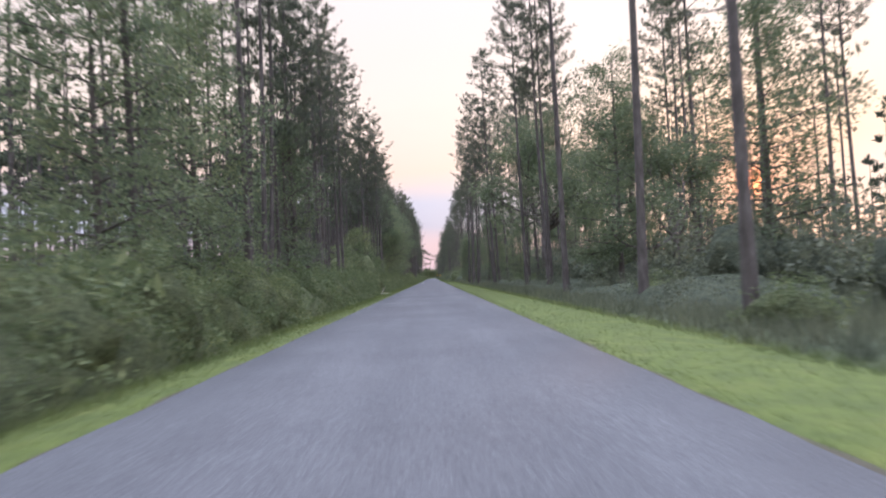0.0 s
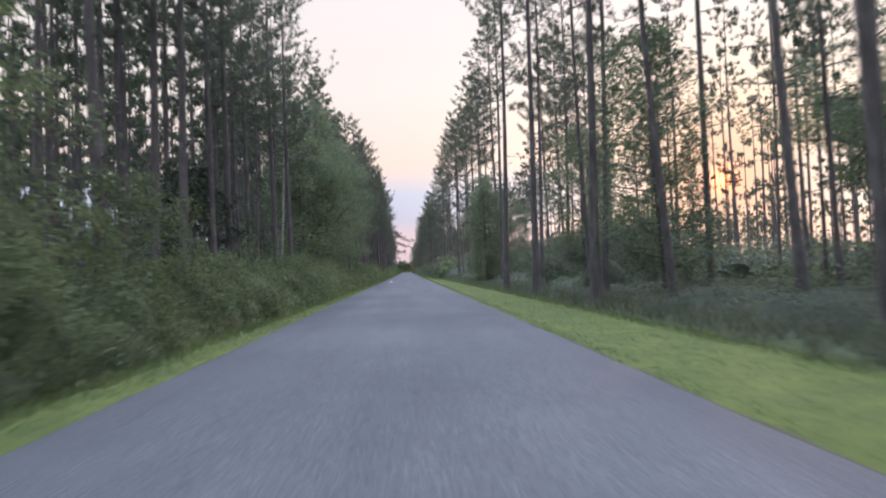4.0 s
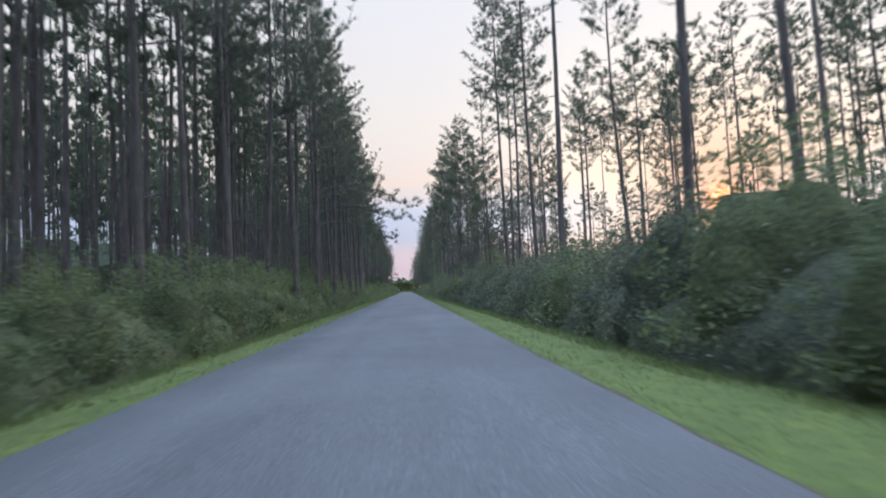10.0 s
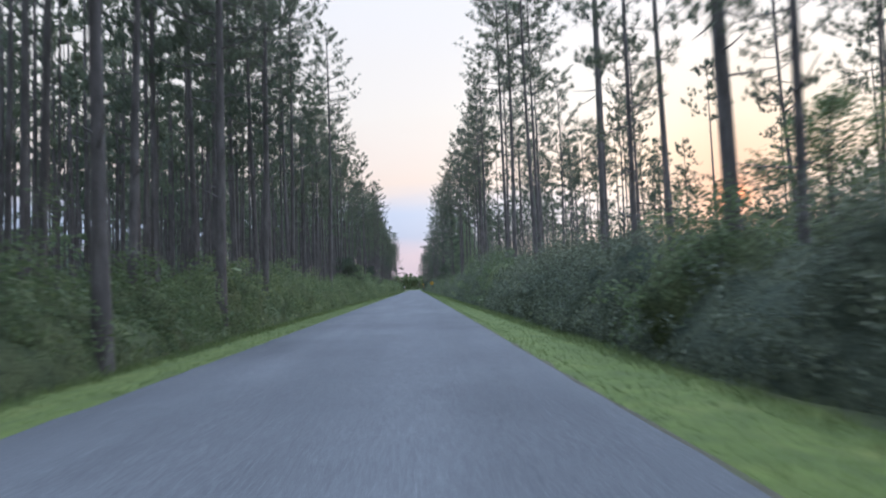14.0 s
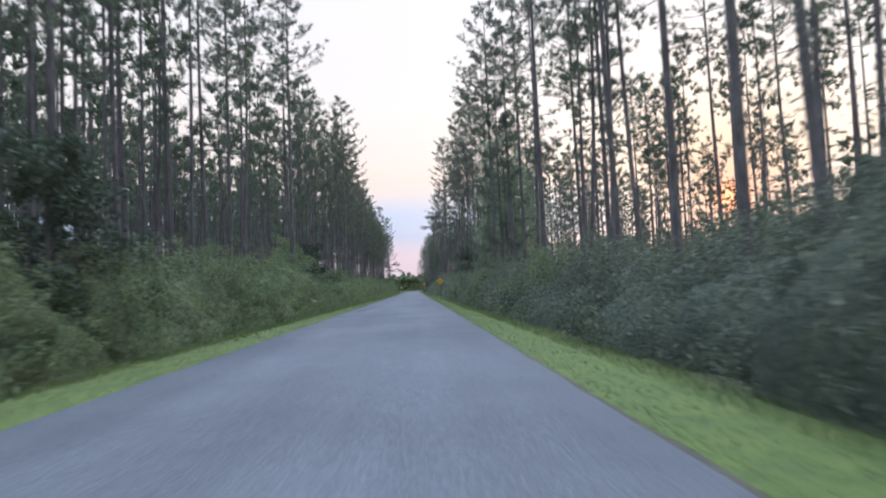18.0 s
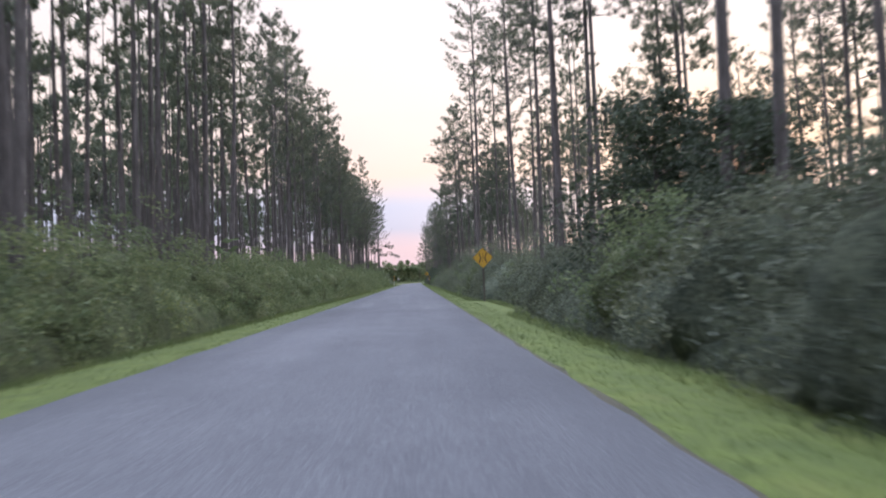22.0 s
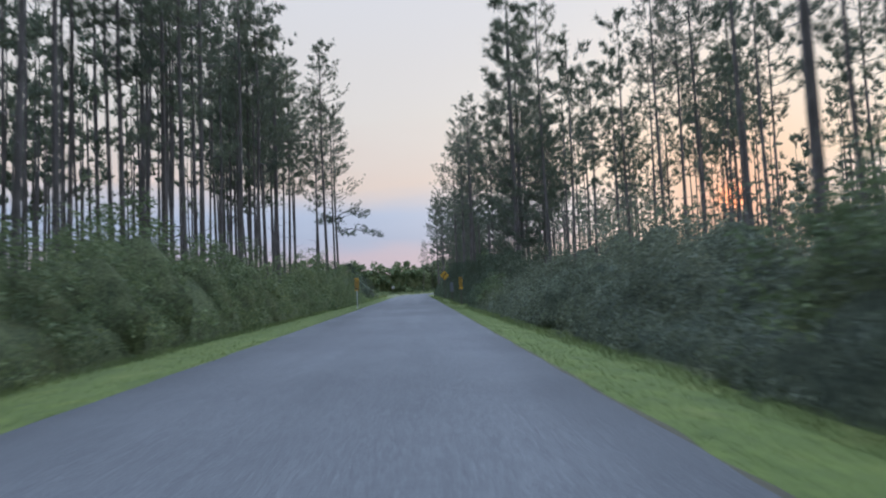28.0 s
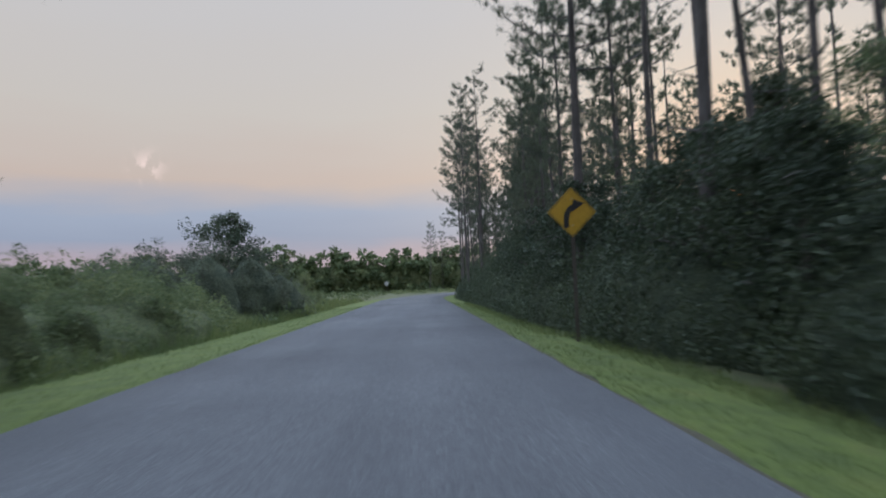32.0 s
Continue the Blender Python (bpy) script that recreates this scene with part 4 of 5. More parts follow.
# broad-leaved trees: x, y, kind, size
for x, y, kind, size in ((10.3, 56.0, 0, 1.05), (10.6, 35, 2, 0.8), (13.4, 34.5, 1, 0.95), (13.2, 40.5, 3, 0.95), (13, 24, 3, 0.9), (9.5, 68, 3, 0.55), (8.6, 80, 3, 0.7), (9.8, 94, 3, 0.7), (6.5, 110.8, 3, 0.62),
                         (-8.0, 71, 4, 1.15), (-6.4, 75.5, 4, 0.65), (-8, 110, 3, 1.05), (-7.6, 116, 2, 1.0), (-8, 122, 3, 1.1), (-7.4, 128, 2, 0.95),
                         (-7.6, 134, 3, 1.1), (-7.6, 140, 2, 1.0), (-8.5, 147, 3, 0.95), (-9, 26, 3, 1.0), (-8, 38, 3, 0.85), (-8.2, 17, 3, 0.9)):
    stand(OAKS[kind], x, y, GROUND_Z - 0.05, rng.uniform(0, 360), size)
# kind 5 on the right past y 470 darkens growth that lies in shade
for x, y, kind, size in ((-7.0, 283, 5, 0.9), (-7.5, 321, 5, 0.95), (-9, 88, 5, 1.1), (-8.5, 318, 4, 0.9), (8.0, 345, 5, 1.08), (8.9, 348, 5, 0.9), (8.4, 341.5, 5, 0.85), (9.6, 344, 5, 1.0), (7.4, 487, 5, 0.6), (7.8, 495, 5, 0.8), (9.2, 491, 5, 1.0), (8.0, 503, 5, 0.8), (7.8, 470, 5, 0.7), (-8.2, 203, 4, 0.75), (9, 212, 4, 0.8), (10, 222, 4, 0.85), (-8.6, 510, 5, 0.95),
                         (8.5, 486, 4, 0.8), (9, 500, 4, 0.8), (8.6, 470, 4, 0.75), (9.5, 512, 4, 0.85)):
    stand(OAKS[kind], x, y, GROUND_Z - 0.05, rng.uniform(0, 360), size)
for x, y, kind, size in ((8.0, 499, 0, 1.0), (7.6, 507, 0, 1.1), (8.4, 514, 0, 1.0), (9.0, 521, 0, 1.15), (10.2, 528, 0, 1.1), (12.0, 537, 0, 1.15), (14.5, 546, 0, 1.1), (17.5, 554, 0, 1.2)):
    stand(YOUNG_PINES[kind], x, y, GROUND_Z - 0.05, rng.uniform(0, 360), size)


for s, off, kind, size in ((524, 5.4, 4, 0.8), (531, 5.0, 4, 0.85), (538, 4.9, 5, 1.0), (545, 4.7, 4, 0.9), (551, 4.8, 5, 1.05), (557, 4.7, 4, 0.95), (564, 5.0, 4, 1.0), (571, 5.2, 5, 1.1), (541, 6.2, 2, 0.95), (554, 6.4, 0, 0.95)):
    x, y = along(s, off)
    stand(PINES[kind], x, y, GROUND_Z - 0.05, rng.uniform(0, 360), size)


for x, y, kind, size in ((-5.0, 182, 1, 1.1), (-5.0, 189, 1, 1.05), (-4.9, 197.5, 1, 1.1), (-5.0, 205, 1, 1.0), (-4.9, 213, 1, 1.1), (-5.0, 221, 1, 1.05), (-5.2, 229, 1, 1.1), (-6.2, 132, 1, 1.0), (-6.1, 140, 1, 1.05), (-6.1, 148, 1, 1.0), (-5.9, 155, 1, 1.1),
                         (-7.6, 38, 1, 1.1), (-7.5, 46, 1, 1.1), (-7.6, 55, 1, 1.1), (-7.3, 76, 1, 1.1), (6.3, 480, 1, 0.95), (6.2, 488.5, 1, 1.0), (6.0, 497, 1, 1.0), (-5.7, 237, 1, 1.0), (-6.1, 174, 1, 1.05),
                         (-6.3, 166, 1, 1.0), (-7.4, 88, 1, 1.05), (-7.2, 97, 1, 1.05), (-7.6, 104, 1, 1.1), (-7.6, 80, 1, 1.0), (-7.4, 372, 1, 0.95), (-7.3, 388, 1, 0.95), (-7.4, 404, 1, 0.9)):
    stand(YOUNG_PINES[kind], x, y, GROUND_Z - 0.05, y * 37 % 360, size)


def swell(y, spans):
    """Where the growth stands taller for a stretch."""
    return sum(h * max(0.0, min(1.0, (y - a) / 4, (b - y) / 4)) for a, b, h in spans)


def edge_height(side, y):
    """How tall the bushes stand along the edge of the woods."""
    if side < 0:
        base = 2.0 if y < 108 else 1.7 if y < 150 else 2.4 if y < 240 else 2.5 if y < 330 else 2.75 - 1.0 * min(1.0, max(0.0, (y - 480) / 7))
        return base * (1 + 0.32 * noise.noise((y * 0.06, 1.0, 0.0)) + 0.25 * noise.noise((y * 0.17, 5.0, 0.0))) + swell(y, ((289.0, 313.0, 0.8), (318.0, 340.0, 0.6), (376.0, 393.0, 0.9), (414.0, 454.0, 0.6), (464.0, 486.0, 1.3)))
    if y < 163:
        return 1.0 + 0.6 * noise.noise((y * 0.07, 2.0, 0.0)) + 2.2 * min(1.0, max(0.0, (y - 152.5) / 4.5))
    bulge = 0.2 * max(0.0, 1 - abs(y - 203.5) / 6.5)
    return 2.45 - 0.4 * min(1.0, max(0.0, (y - 425.0) / 20.0)) + bulge + 0.6 * noise.noise((y * 0.06, 3.0, 0.0)) + 0.6 * noise.noise((y * 0.19, 7.0, 0.0)) + 1.3 * min(1.0, max(0.0, (y - 478.0) / 8.0)) + swell(y, ((242.0, 277.0, 1.0), (364.0, 379.0, 0.6), (378.0, 400.0, 1.0), (452.0, 472.0, 0.6)))


def edge_off(side, y):
    """Where the growth begins, from the middle of the road."""
    return (outer_left(y) if side < 0 else outer_right(y) + 0.9 * min(1.0, max(0.0, (158 - y) / 9))) + clear(side, y) + 1.3 * max(0.0, noise.noise((y * 0.24, side * 11.0, 1.0)) + 0.4 * noise.noise((y * 0.7, side * 3.0, 2.0)))


for side in (-1, 1):
    y = 2.0
    while y < (492 if side < 0 else 575):
        y += rng.uniform(2.7, 4.1)
        h = edge_height(side, y)
        if side > 0 and (y < 154 and rng.uniform() < 0.45 or y > 456):
            continue
        kind = min(range(5), key=lambda k: abs((2.2, 2.8, 1.5, 3.5, 1.0)[k] - h + rng.normal() * 0.4))
        off = clear(side, y) + (outer_left(y) + rng.uniform(0.8, 2.0) if side < 0 else outer_right(y) + rng.uniform(1.1, 2.5))
        size = rng.uniform(0.85, 1.15) * h / (2.2, 2.8, 1.5, 3.5, 1.0)[kind]
        off = max(off, (outer_left(y) if side < 0 else outer_right(y)) + clear(side, y) + 0.95 * size * (1.5, 1.7, 1.3, 1.9, 1.1)[kind])
        if side > 0 and y < 154:
            off += rng.uniform(0.5, 5)
        x, yy = along(y, side * off)
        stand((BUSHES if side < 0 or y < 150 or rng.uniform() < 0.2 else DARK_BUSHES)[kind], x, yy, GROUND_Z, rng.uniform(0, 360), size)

for x, y, kind, size in ((-8.2, 113.5, 1, 1.15), (-6.6, 484.5, 4, 0.68), (19.5, 80, 0, 0.75), (12, 92, 4, 0.8), (15, 107, 4, 0.7), (6.9, 112.4, 2, 0.55), (8.6, 112.2, 3, 0.62), (9.0, 322, 2, 0.85), (10.5, 325.5, 3, 0.95), (9.8, 329.5, 3, 0.85)):
    stand(OAKS[kind], x, y, GROUND_Z - 0.05, y * 53 % 360, size)
for x, y, kind, size in ((5.9, 79, 1, 1.0), (5.8, 87.5, 1, 1.0), (5.8, 96, 3, 0.95), (7.6, 50, 1, 1.0), (7.9, 42, 0, 1.05), (9.2, 59, 4, 0.95), (10.8, 63.5, 0, 1.0), (9.0, 73.5, 4, 1.0), (11.8, 71, 1, 0.95), (8.4, 88, 4, 0.95), (10.5, 81, 0, 1.0), (9.6, 97, 4, 0.9)):
    stand(PINES[kind], x, y, GROUND_Z - 0.05, y * 53 % 360, size)
for x, y, kind, size in ((-7.2, 508, 3, 1.05), (-8.8, 506.5, 3, 1.1), (-10.2, 509, 3, 1.05), (-11.5, 507, 3, 1.1), (-12.8, 510, 3, 1.0), (-6.5, 511, 1, 1.0), (-14.2, 508, 3, 0.95)):
    stand(DARK_BUSHES[kind], x, y, GROUND_Z, y * 71 % 360, size)
for x, y, kind, size in ((8.2, 93, 1, 0.9), (9.6, 96, 3, 0.8), (11.2, 95, 3, 0.9), (12.8, 98, 3, 0.95), (9.0, 99.5, 1, 0.9), (11, 101, 3, 0.8), (13.8, 102, 3, 0.9), (15.5, 97, 3, 1.1), (16.5, 103, 3, 1.0), (8.6, 86, 0, 0.9), (10.5, 89, 3, 0.85), (10.2, 55.5, 1, 0.75), (11.6, 58.5, 3, 0.75), (13.2, 61, 3, 0.95), (12.0, 64.5, 3, 1.0), (14.5, 65, 3, 1.15), (13.6, 69, 3, 1.1), (16.2, 69, 3, 1.2), (15.4, 60, 1, 1.2), (9.8, 50, 0, 0.7), (11.0, 47, 1, 0.8), (12.6, 43, 0, 1.0), (17.5, 64, 3, 1.2), (10.6, 36, 2, 0.8), (12, 33, 1, 0.8), (14, 52, 3, 0.9)):
    stand(DARK_BUSHES[kind], x, y, GROUND_Z, rng.uniform(0, 360), size)
for x, y, kind, size in ((-6.7, 64.3, 3, 1.45), (-8.4, 62.6, 3, 1.4), (-8.6, 66.0, 3, 1.5), (-6.2, 67.4, 3, 1.1), (-7.0, 69.8, 3, 1.2)):
    stand(BUSHES[kind], x, y, GROUND_Z, rng.uniform(0, 360), size)
for x, y, kind, size in ((6.9, 116.5, 0, 0.6), (7.7, 118.5, 1, 0.5), (8.7, 121, 0, 0.6), (11, 70, 3, 0.9), (12.6, 71.5, 1, 1.0), (9.2, 61, 2, 0.9), (10.5, 126, 1, 0.6), (12.5, 140, 1, 0.6)):
    stand(BUSHES[kind], x, y, GROUND_Z, rng.uniform(0, 360), size)


# dark-leaved trees added in a row to deepen the shade on the right
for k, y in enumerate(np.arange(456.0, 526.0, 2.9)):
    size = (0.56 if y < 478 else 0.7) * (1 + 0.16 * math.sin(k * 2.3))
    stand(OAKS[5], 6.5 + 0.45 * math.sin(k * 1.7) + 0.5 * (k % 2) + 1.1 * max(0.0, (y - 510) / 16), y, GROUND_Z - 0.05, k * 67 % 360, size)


def hedge_top(side, y):
    return edge_height(side, y) * (0.88 + 0.4 * noise.noise((y * 0.42, side * 4.0, 0.0)) + 0.4 * noise.noise((y * 0.16, side * 6.0, 3.0)))


PROFILE = ((0.0, 0.0), (0.12, 0.3), (0.5, 0.55), (1.1, 0.8), (1.9, 0.96), (2.8, 1.0), (3.7, 0.97), (4.6, 0.75), (5.4, 0.0))


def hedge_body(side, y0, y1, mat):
    """Opaque core added inside the growth along the woods, coloured with its shade."""
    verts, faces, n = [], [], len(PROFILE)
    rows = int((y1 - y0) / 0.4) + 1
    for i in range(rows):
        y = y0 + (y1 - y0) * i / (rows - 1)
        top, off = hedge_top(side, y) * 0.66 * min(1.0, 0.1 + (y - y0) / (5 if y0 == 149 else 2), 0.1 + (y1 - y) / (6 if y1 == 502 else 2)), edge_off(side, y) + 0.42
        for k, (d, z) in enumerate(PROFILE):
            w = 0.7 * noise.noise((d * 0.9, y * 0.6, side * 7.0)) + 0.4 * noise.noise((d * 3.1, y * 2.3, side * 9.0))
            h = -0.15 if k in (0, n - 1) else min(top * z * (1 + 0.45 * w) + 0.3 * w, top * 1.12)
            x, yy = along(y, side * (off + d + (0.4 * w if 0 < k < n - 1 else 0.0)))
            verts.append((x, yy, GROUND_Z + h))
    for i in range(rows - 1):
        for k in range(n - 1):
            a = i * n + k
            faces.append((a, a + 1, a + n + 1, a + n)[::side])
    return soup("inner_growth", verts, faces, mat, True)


def hedge(seed, side, y0, y1, per, label, leaf=None):
    """The thick leafy growth that joins the bushes along the edge of the woods."""
    rng = np.random.default_rng(seed)
    cen = []
    for _ in range(int((y1 - y0) * per)):
        y = rng.uniform(y0, y1)
        top = hedge_top(side, y)
        d = rng.uniform(0, 1) ** 1.5 * 4.6
        skin = np.interp(d, [p[0] for p in PROFILE], [p[1] for p in PROFILE])
        z = top * (skin * rng.uniform(0.82, 1.06) if rng.uniform() < 0.72 else rng.uniform(0.03, 0.9) * max(skin, 0.3))
        if d > 0.5 and rng.uniform() < 0.16:
            z = top * rng.uniform(1.0, 1.3)
        x, yy = along(y, side * (edge_off(side, y) + 0.22 + d))
        cen.append((x, yy, GROUND_Z + max(z, 0.1)))
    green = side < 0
    # on the right the shade is put into the leaf colour
    me = array_mesh("hedge", leaves(rng, np.array(cen), 34, 0.36, 0.054 if green else 0.048, 0.85), 4, leaf or (BUSH if green else SHADED_LEAF))
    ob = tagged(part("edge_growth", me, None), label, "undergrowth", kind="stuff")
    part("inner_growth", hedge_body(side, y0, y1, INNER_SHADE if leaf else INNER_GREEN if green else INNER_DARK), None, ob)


for k, (y0, y1) in enumerate(((0, 120), (120, 240), (240, 360), (360, 502))):
    hedge(810 + k, -1, y0, y1, 15, "thick green bushes and vines along the edge of the woods")
# the last stretch takes the darkest leaves, for the deep shade there
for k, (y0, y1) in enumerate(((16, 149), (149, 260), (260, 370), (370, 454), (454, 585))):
    hedge(830 + k, 1, y0, y1, 9 if k == 0 else 22 if k < 3 else 28 if k == 3 else 46, "thick green bushes and vines along the edge of the woods" if k == 0 else "thick wall of leafy bushes along the verge, leaf colour darkened for shade", DARK_LEAF if k == 4 else None)


def deep_growth(seed, x0, y0, y1, high, label, wander=7, each=9, size=0.162, core=0.42):
    """A belt of shrubs and saplings further back below the open pines."""
    rng = np.random.default_rng(seed)
    bm, cen = bmesh.new(), []
    for y in np.arange(y0, y1, 4.2):
        for _ in range(2):
            x, h, w = x0 + rng.uniform(-wander, wander), high * rng.uniform(0.6, 1.15), rng.uniform(2.4, 3.6)
            # opaque core added in each clump, in the colour of its shaded inside
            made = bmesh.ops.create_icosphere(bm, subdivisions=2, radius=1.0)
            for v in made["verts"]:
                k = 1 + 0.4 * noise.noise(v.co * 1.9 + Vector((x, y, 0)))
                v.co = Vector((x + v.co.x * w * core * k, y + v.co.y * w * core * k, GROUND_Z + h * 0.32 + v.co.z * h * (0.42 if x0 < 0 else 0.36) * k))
            for _ in range(34 if x0 < 0 else 64):
                q = unit(rng.normal(size=3) * (1, 1, 0.9))
                r = rng.uniform(0.68, 1.0)
                cen.append((x + q[0] * w * r, y + q[1] * w * r, GROUND_Z + max(0.2, h * 0.42 + q[2] * h * 0.6 * r)))
    me = array_mesh("deep_growth", leaves(rng, np.array(cen), each, 0.8, size, 0.85), 4, LEAF if x0 < 0 else SHADED_LEAF)
    ob = tagged(part("deep_growth", me, None), label, "undergrowth", kind="stuff")
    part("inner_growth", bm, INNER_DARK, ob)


for k in range(4):
    deep_growth(890 + k, -38, -10 + 120 * k, 110 + 120 * k, 7.0 if k == 0 else 11.5 if k < 3 else 9.0, "distant thicket closing the view between the trunks", 5, 6, 0.32, 1.1)
for k, (y0, y1) in enumerate(((232, 350), (350, 470), (470, 560), (168, 232))):
    deep_growth(880 + k, 14.5, y0, y1, 5.2 if k < 3 else 4.4, "belt of shrubs and saplings close behind the roadside bushes", 3, 16, 0.11, 0.4)
deep_growth(886, 13.5, 10, 76, 3.7, "belt of shrubs and saplings below the first oaks", 3, 16, 0.11, 0.42)
for k in range(5):
    deep_growth(870 + k, 25, -10 + 120 * k, 110 + 120 * k, 3.2 if k == 0 else 5.6 if k == 1 else 3.8, "belt of shrubs and saplings below the open pines")


def grass_blades(name, seed, side, inner, outer, y0, y1, per, high, label):
    """Blades of grass between two lines along the verge; inner and outer give their offsets from the middle of the road."""
    rng = np.random.default_rng(seed)
    n = int((y1 - y0) * per)
    ys = rng.uniform(y0, y1, n)
    step = np.arange(y0, y1 + 1.0, 1.0)
    edge, far = np.interp(ys, step, [half(k) for k in step]), np.interp(ys, step, [(outer_left(k) if side < 0 else outer_right(k)) + clear(side, k) for k in step])
    lo, hi = np.interp(ys, step, [inner(k) for k in step]), np.interp(ys, step, [outer(k) for k in step])
    off = lo + (hi - lo) * rng.uniform(0, 1, n)
    fall = np.where(off < far, -0.04 - 0.12 * np.clip((off - edge - 0.4) / (far - edge - 0.4), 0, 1), -0.16 - 0.14 * np.clip((off - far) / 0.75, 0, 1))
    at = np.stack([side * off, ys, fall - 0.012], axis=1)
    up = np.stack([rng.normal(size=n) * 0.35, rng.normal(size=n) * 0.35, np.ones(n)], axis=1) * (high * rng.uniform(0.4, 1.25, (n, 1)))
    sd = unit(np.cross(up, rng.normal(size=(n, 3)))) * 0.008
    me = array_mesh(name, np.stack([at - sd, at + sd, at + up], axis=1).reshape(-1, 3), 3, GRASS)
    return tagged(part(name, me, None), label, "grass", kind="stuff")


def tussocks(name, seed, x0, x1, y0, y1, count, high, label, mat=None):
    """Unmown grass in tufts, too many to count."""
    rng = np.random.default_rng(seed)
    cen = np.stack([rng.uniform(x0, x1, count), rng.uniform(y0, y1, count), np.full(count, GROUND_Z)], axis=1)
    me = array_mesh(name, needles(rng, cen, np.tile(np.array([[0, 0, 1.6]]), (count, 1)), 9, high, 0.016, 0.55), 3, mat or GRASS)
    return tagged(part(name, me, None), label, "grass", kind="stuff")


tussocks("tall_grass", 75, 5.3, 17, 0, 148, 15000, 0.5, "unmown tufted grass below open pines", SHADED_LEAF)
tussocks("tall_grass", 76, -14, -5.0, 486, 545, 2600, 0.55, "tall tufted grass on open ground")
for side, outside in ((-1, outer_left), (1, outer_right)):
    grass_blades("grass", 71 + side, side, lambda k: half(k) + 0.03, lambda k: half(k) + 0.35, 0, 520, 55, 0.05, "short green grass creeping over the road edge")
    grass_blades("grass", 77 + side, side, lambda k: half(k) + 0.25, lambda k: outside(k) - 0.2, 0, 520, 130, 0.055, "short mown grass on the verge")
    grass_blades("grass", 74 + side, side, lambda k: outside(k) + clear(side, k) - 0.3, lambda k: outside(k) + clear(side, k) + 0.75, 0, 520, 190, 0.17, "longer grass fringing the mown verge")


# ---- the open land at the bend ----
def far_trees():
    """The line of trees that closes the view past the bend."""
    rng = np.random.default_rng(91)
    cen = []
    for x in np.arange(-260, 130, 3.0):
        y = 640 + 26 * noise.noise((x * 0.02, 0.5, 0.0)) + 0.05 * abs(x)
        h = 10.5 + 3.0 * noise.noise((x * 0.09, 2.5, 0.0)) + rng.normal() * 0.7
        for _ in range(30):
            z = rng.uniform(0.0, 1.0) ** 1.25
            w = 2.6 * math.sqrt(max(0.08, 1 - max(0.0, z - 0.35) ** 2 / 0.43))
            cen.append((x + rng.normal() * w * 0.6, y + rng.normal() * w * 0.6, GROUND_Z + z * h))
    # the lighter bush leaf colour stands in for haze over the distance
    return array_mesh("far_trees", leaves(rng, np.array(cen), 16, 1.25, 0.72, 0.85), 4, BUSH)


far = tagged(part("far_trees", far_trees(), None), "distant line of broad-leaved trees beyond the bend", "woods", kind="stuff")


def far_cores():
    """Opaque cores added inside the far trees to block the sky between leaves."""
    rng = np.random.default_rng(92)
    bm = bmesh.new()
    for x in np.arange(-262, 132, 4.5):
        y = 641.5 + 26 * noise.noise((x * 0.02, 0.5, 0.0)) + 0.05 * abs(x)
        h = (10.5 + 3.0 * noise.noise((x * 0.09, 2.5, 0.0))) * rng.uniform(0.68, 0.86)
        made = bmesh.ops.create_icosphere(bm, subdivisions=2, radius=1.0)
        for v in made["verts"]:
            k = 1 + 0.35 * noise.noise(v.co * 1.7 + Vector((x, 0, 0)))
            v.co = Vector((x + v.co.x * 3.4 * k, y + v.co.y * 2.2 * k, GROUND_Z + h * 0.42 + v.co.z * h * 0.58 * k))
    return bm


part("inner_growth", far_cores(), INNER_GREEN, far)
stand(PINES[2], 3.0, 632, GROUND_Z, 40, 0.85)
stand(PINES[5], 6.5, 640, GROUND_Z, 140, 0.9)
for k in range(46):
    y = 486 + (k % 23) * 2.2 + rng.uniform(-1, 1) + (26 if k >= 40 else 0)
    x = -rng.uniform(7.4, 10.5) if k < 23 else -rng.uniform(10, 17)
    stand(BUSHES[int(rng.integers(4))], x, y, GROUND_Z, rng.uniform(0, 360), rng.uniform(0.8, 1.15) * (0.72 if y < 500 else 0.85 if y < 512 else 0.6))
for x, y, size in ((-17, 540, 0.75), (-21, 546, 0.7), (-25, 552, 0.8), (-30, 550, 0.75), (-14, 560, 0.6)):
    stand(OAKS[4], x, y, GROUND_Z, rng.uniform(0, 360), size)
thicket("field_growth", 951, -60, -5.6, 488, 640, 1100, 0.9, 9, 0.14, "rough weedy field of tall grass and low shrubs")
thicket("field_growth", 952, -6, 60, 590, 640, 400, 0.9, 14, 0.11, "rough weedy field of tall grass and low shrubs")

# ---- signs ----
YELLOW = plain("sign_yellow", (0.44, 0.26, 0.02), 0.45, 0.0, 9, 0.12)
DULL = plain("dull_sign_back", (0.13, 0.14, 0.16), 0.7, 0.2, 14, 0.25)
RUST = plain("weathered_post", (0.075, 0.062, 0.05), 0.75, 0.2, 30, 0.35)
BLACK = plain("sign_black", (0.02, 0.02, 0.02), 0.5)
STEEL = plain("galvanised_steel", (0.42, 0.43, 0.44), 0.5, 0.6, 30, 0.2)
WHITE = plain("litter_white", (0.75, 0.75, 0.74), 0.7)
DEAD_WOOD = plain("bleached_wood", (0.62, 0.58, 0.52), 0.85)


def slab(outline, thick, bevel=0.0):
    """A plate in the x-z plane with its front towards -y."""
    bm = bmesh.new()
    f = bm.faces.new([bm.verts.new((x, 0, z)) for x, z in outline])
    ext = bmesh.ops.extrude_face_region(bm, geom=[f])
    bmesh.ops.translate(bm, vec=(0, thick, 0), verts=[v for v in ext["geom"] if isinstance(v, bmesh.types.BMVert)])
    bmesh.ops.recalc_face_normals(bm, faces=bm.faces)
    return bm


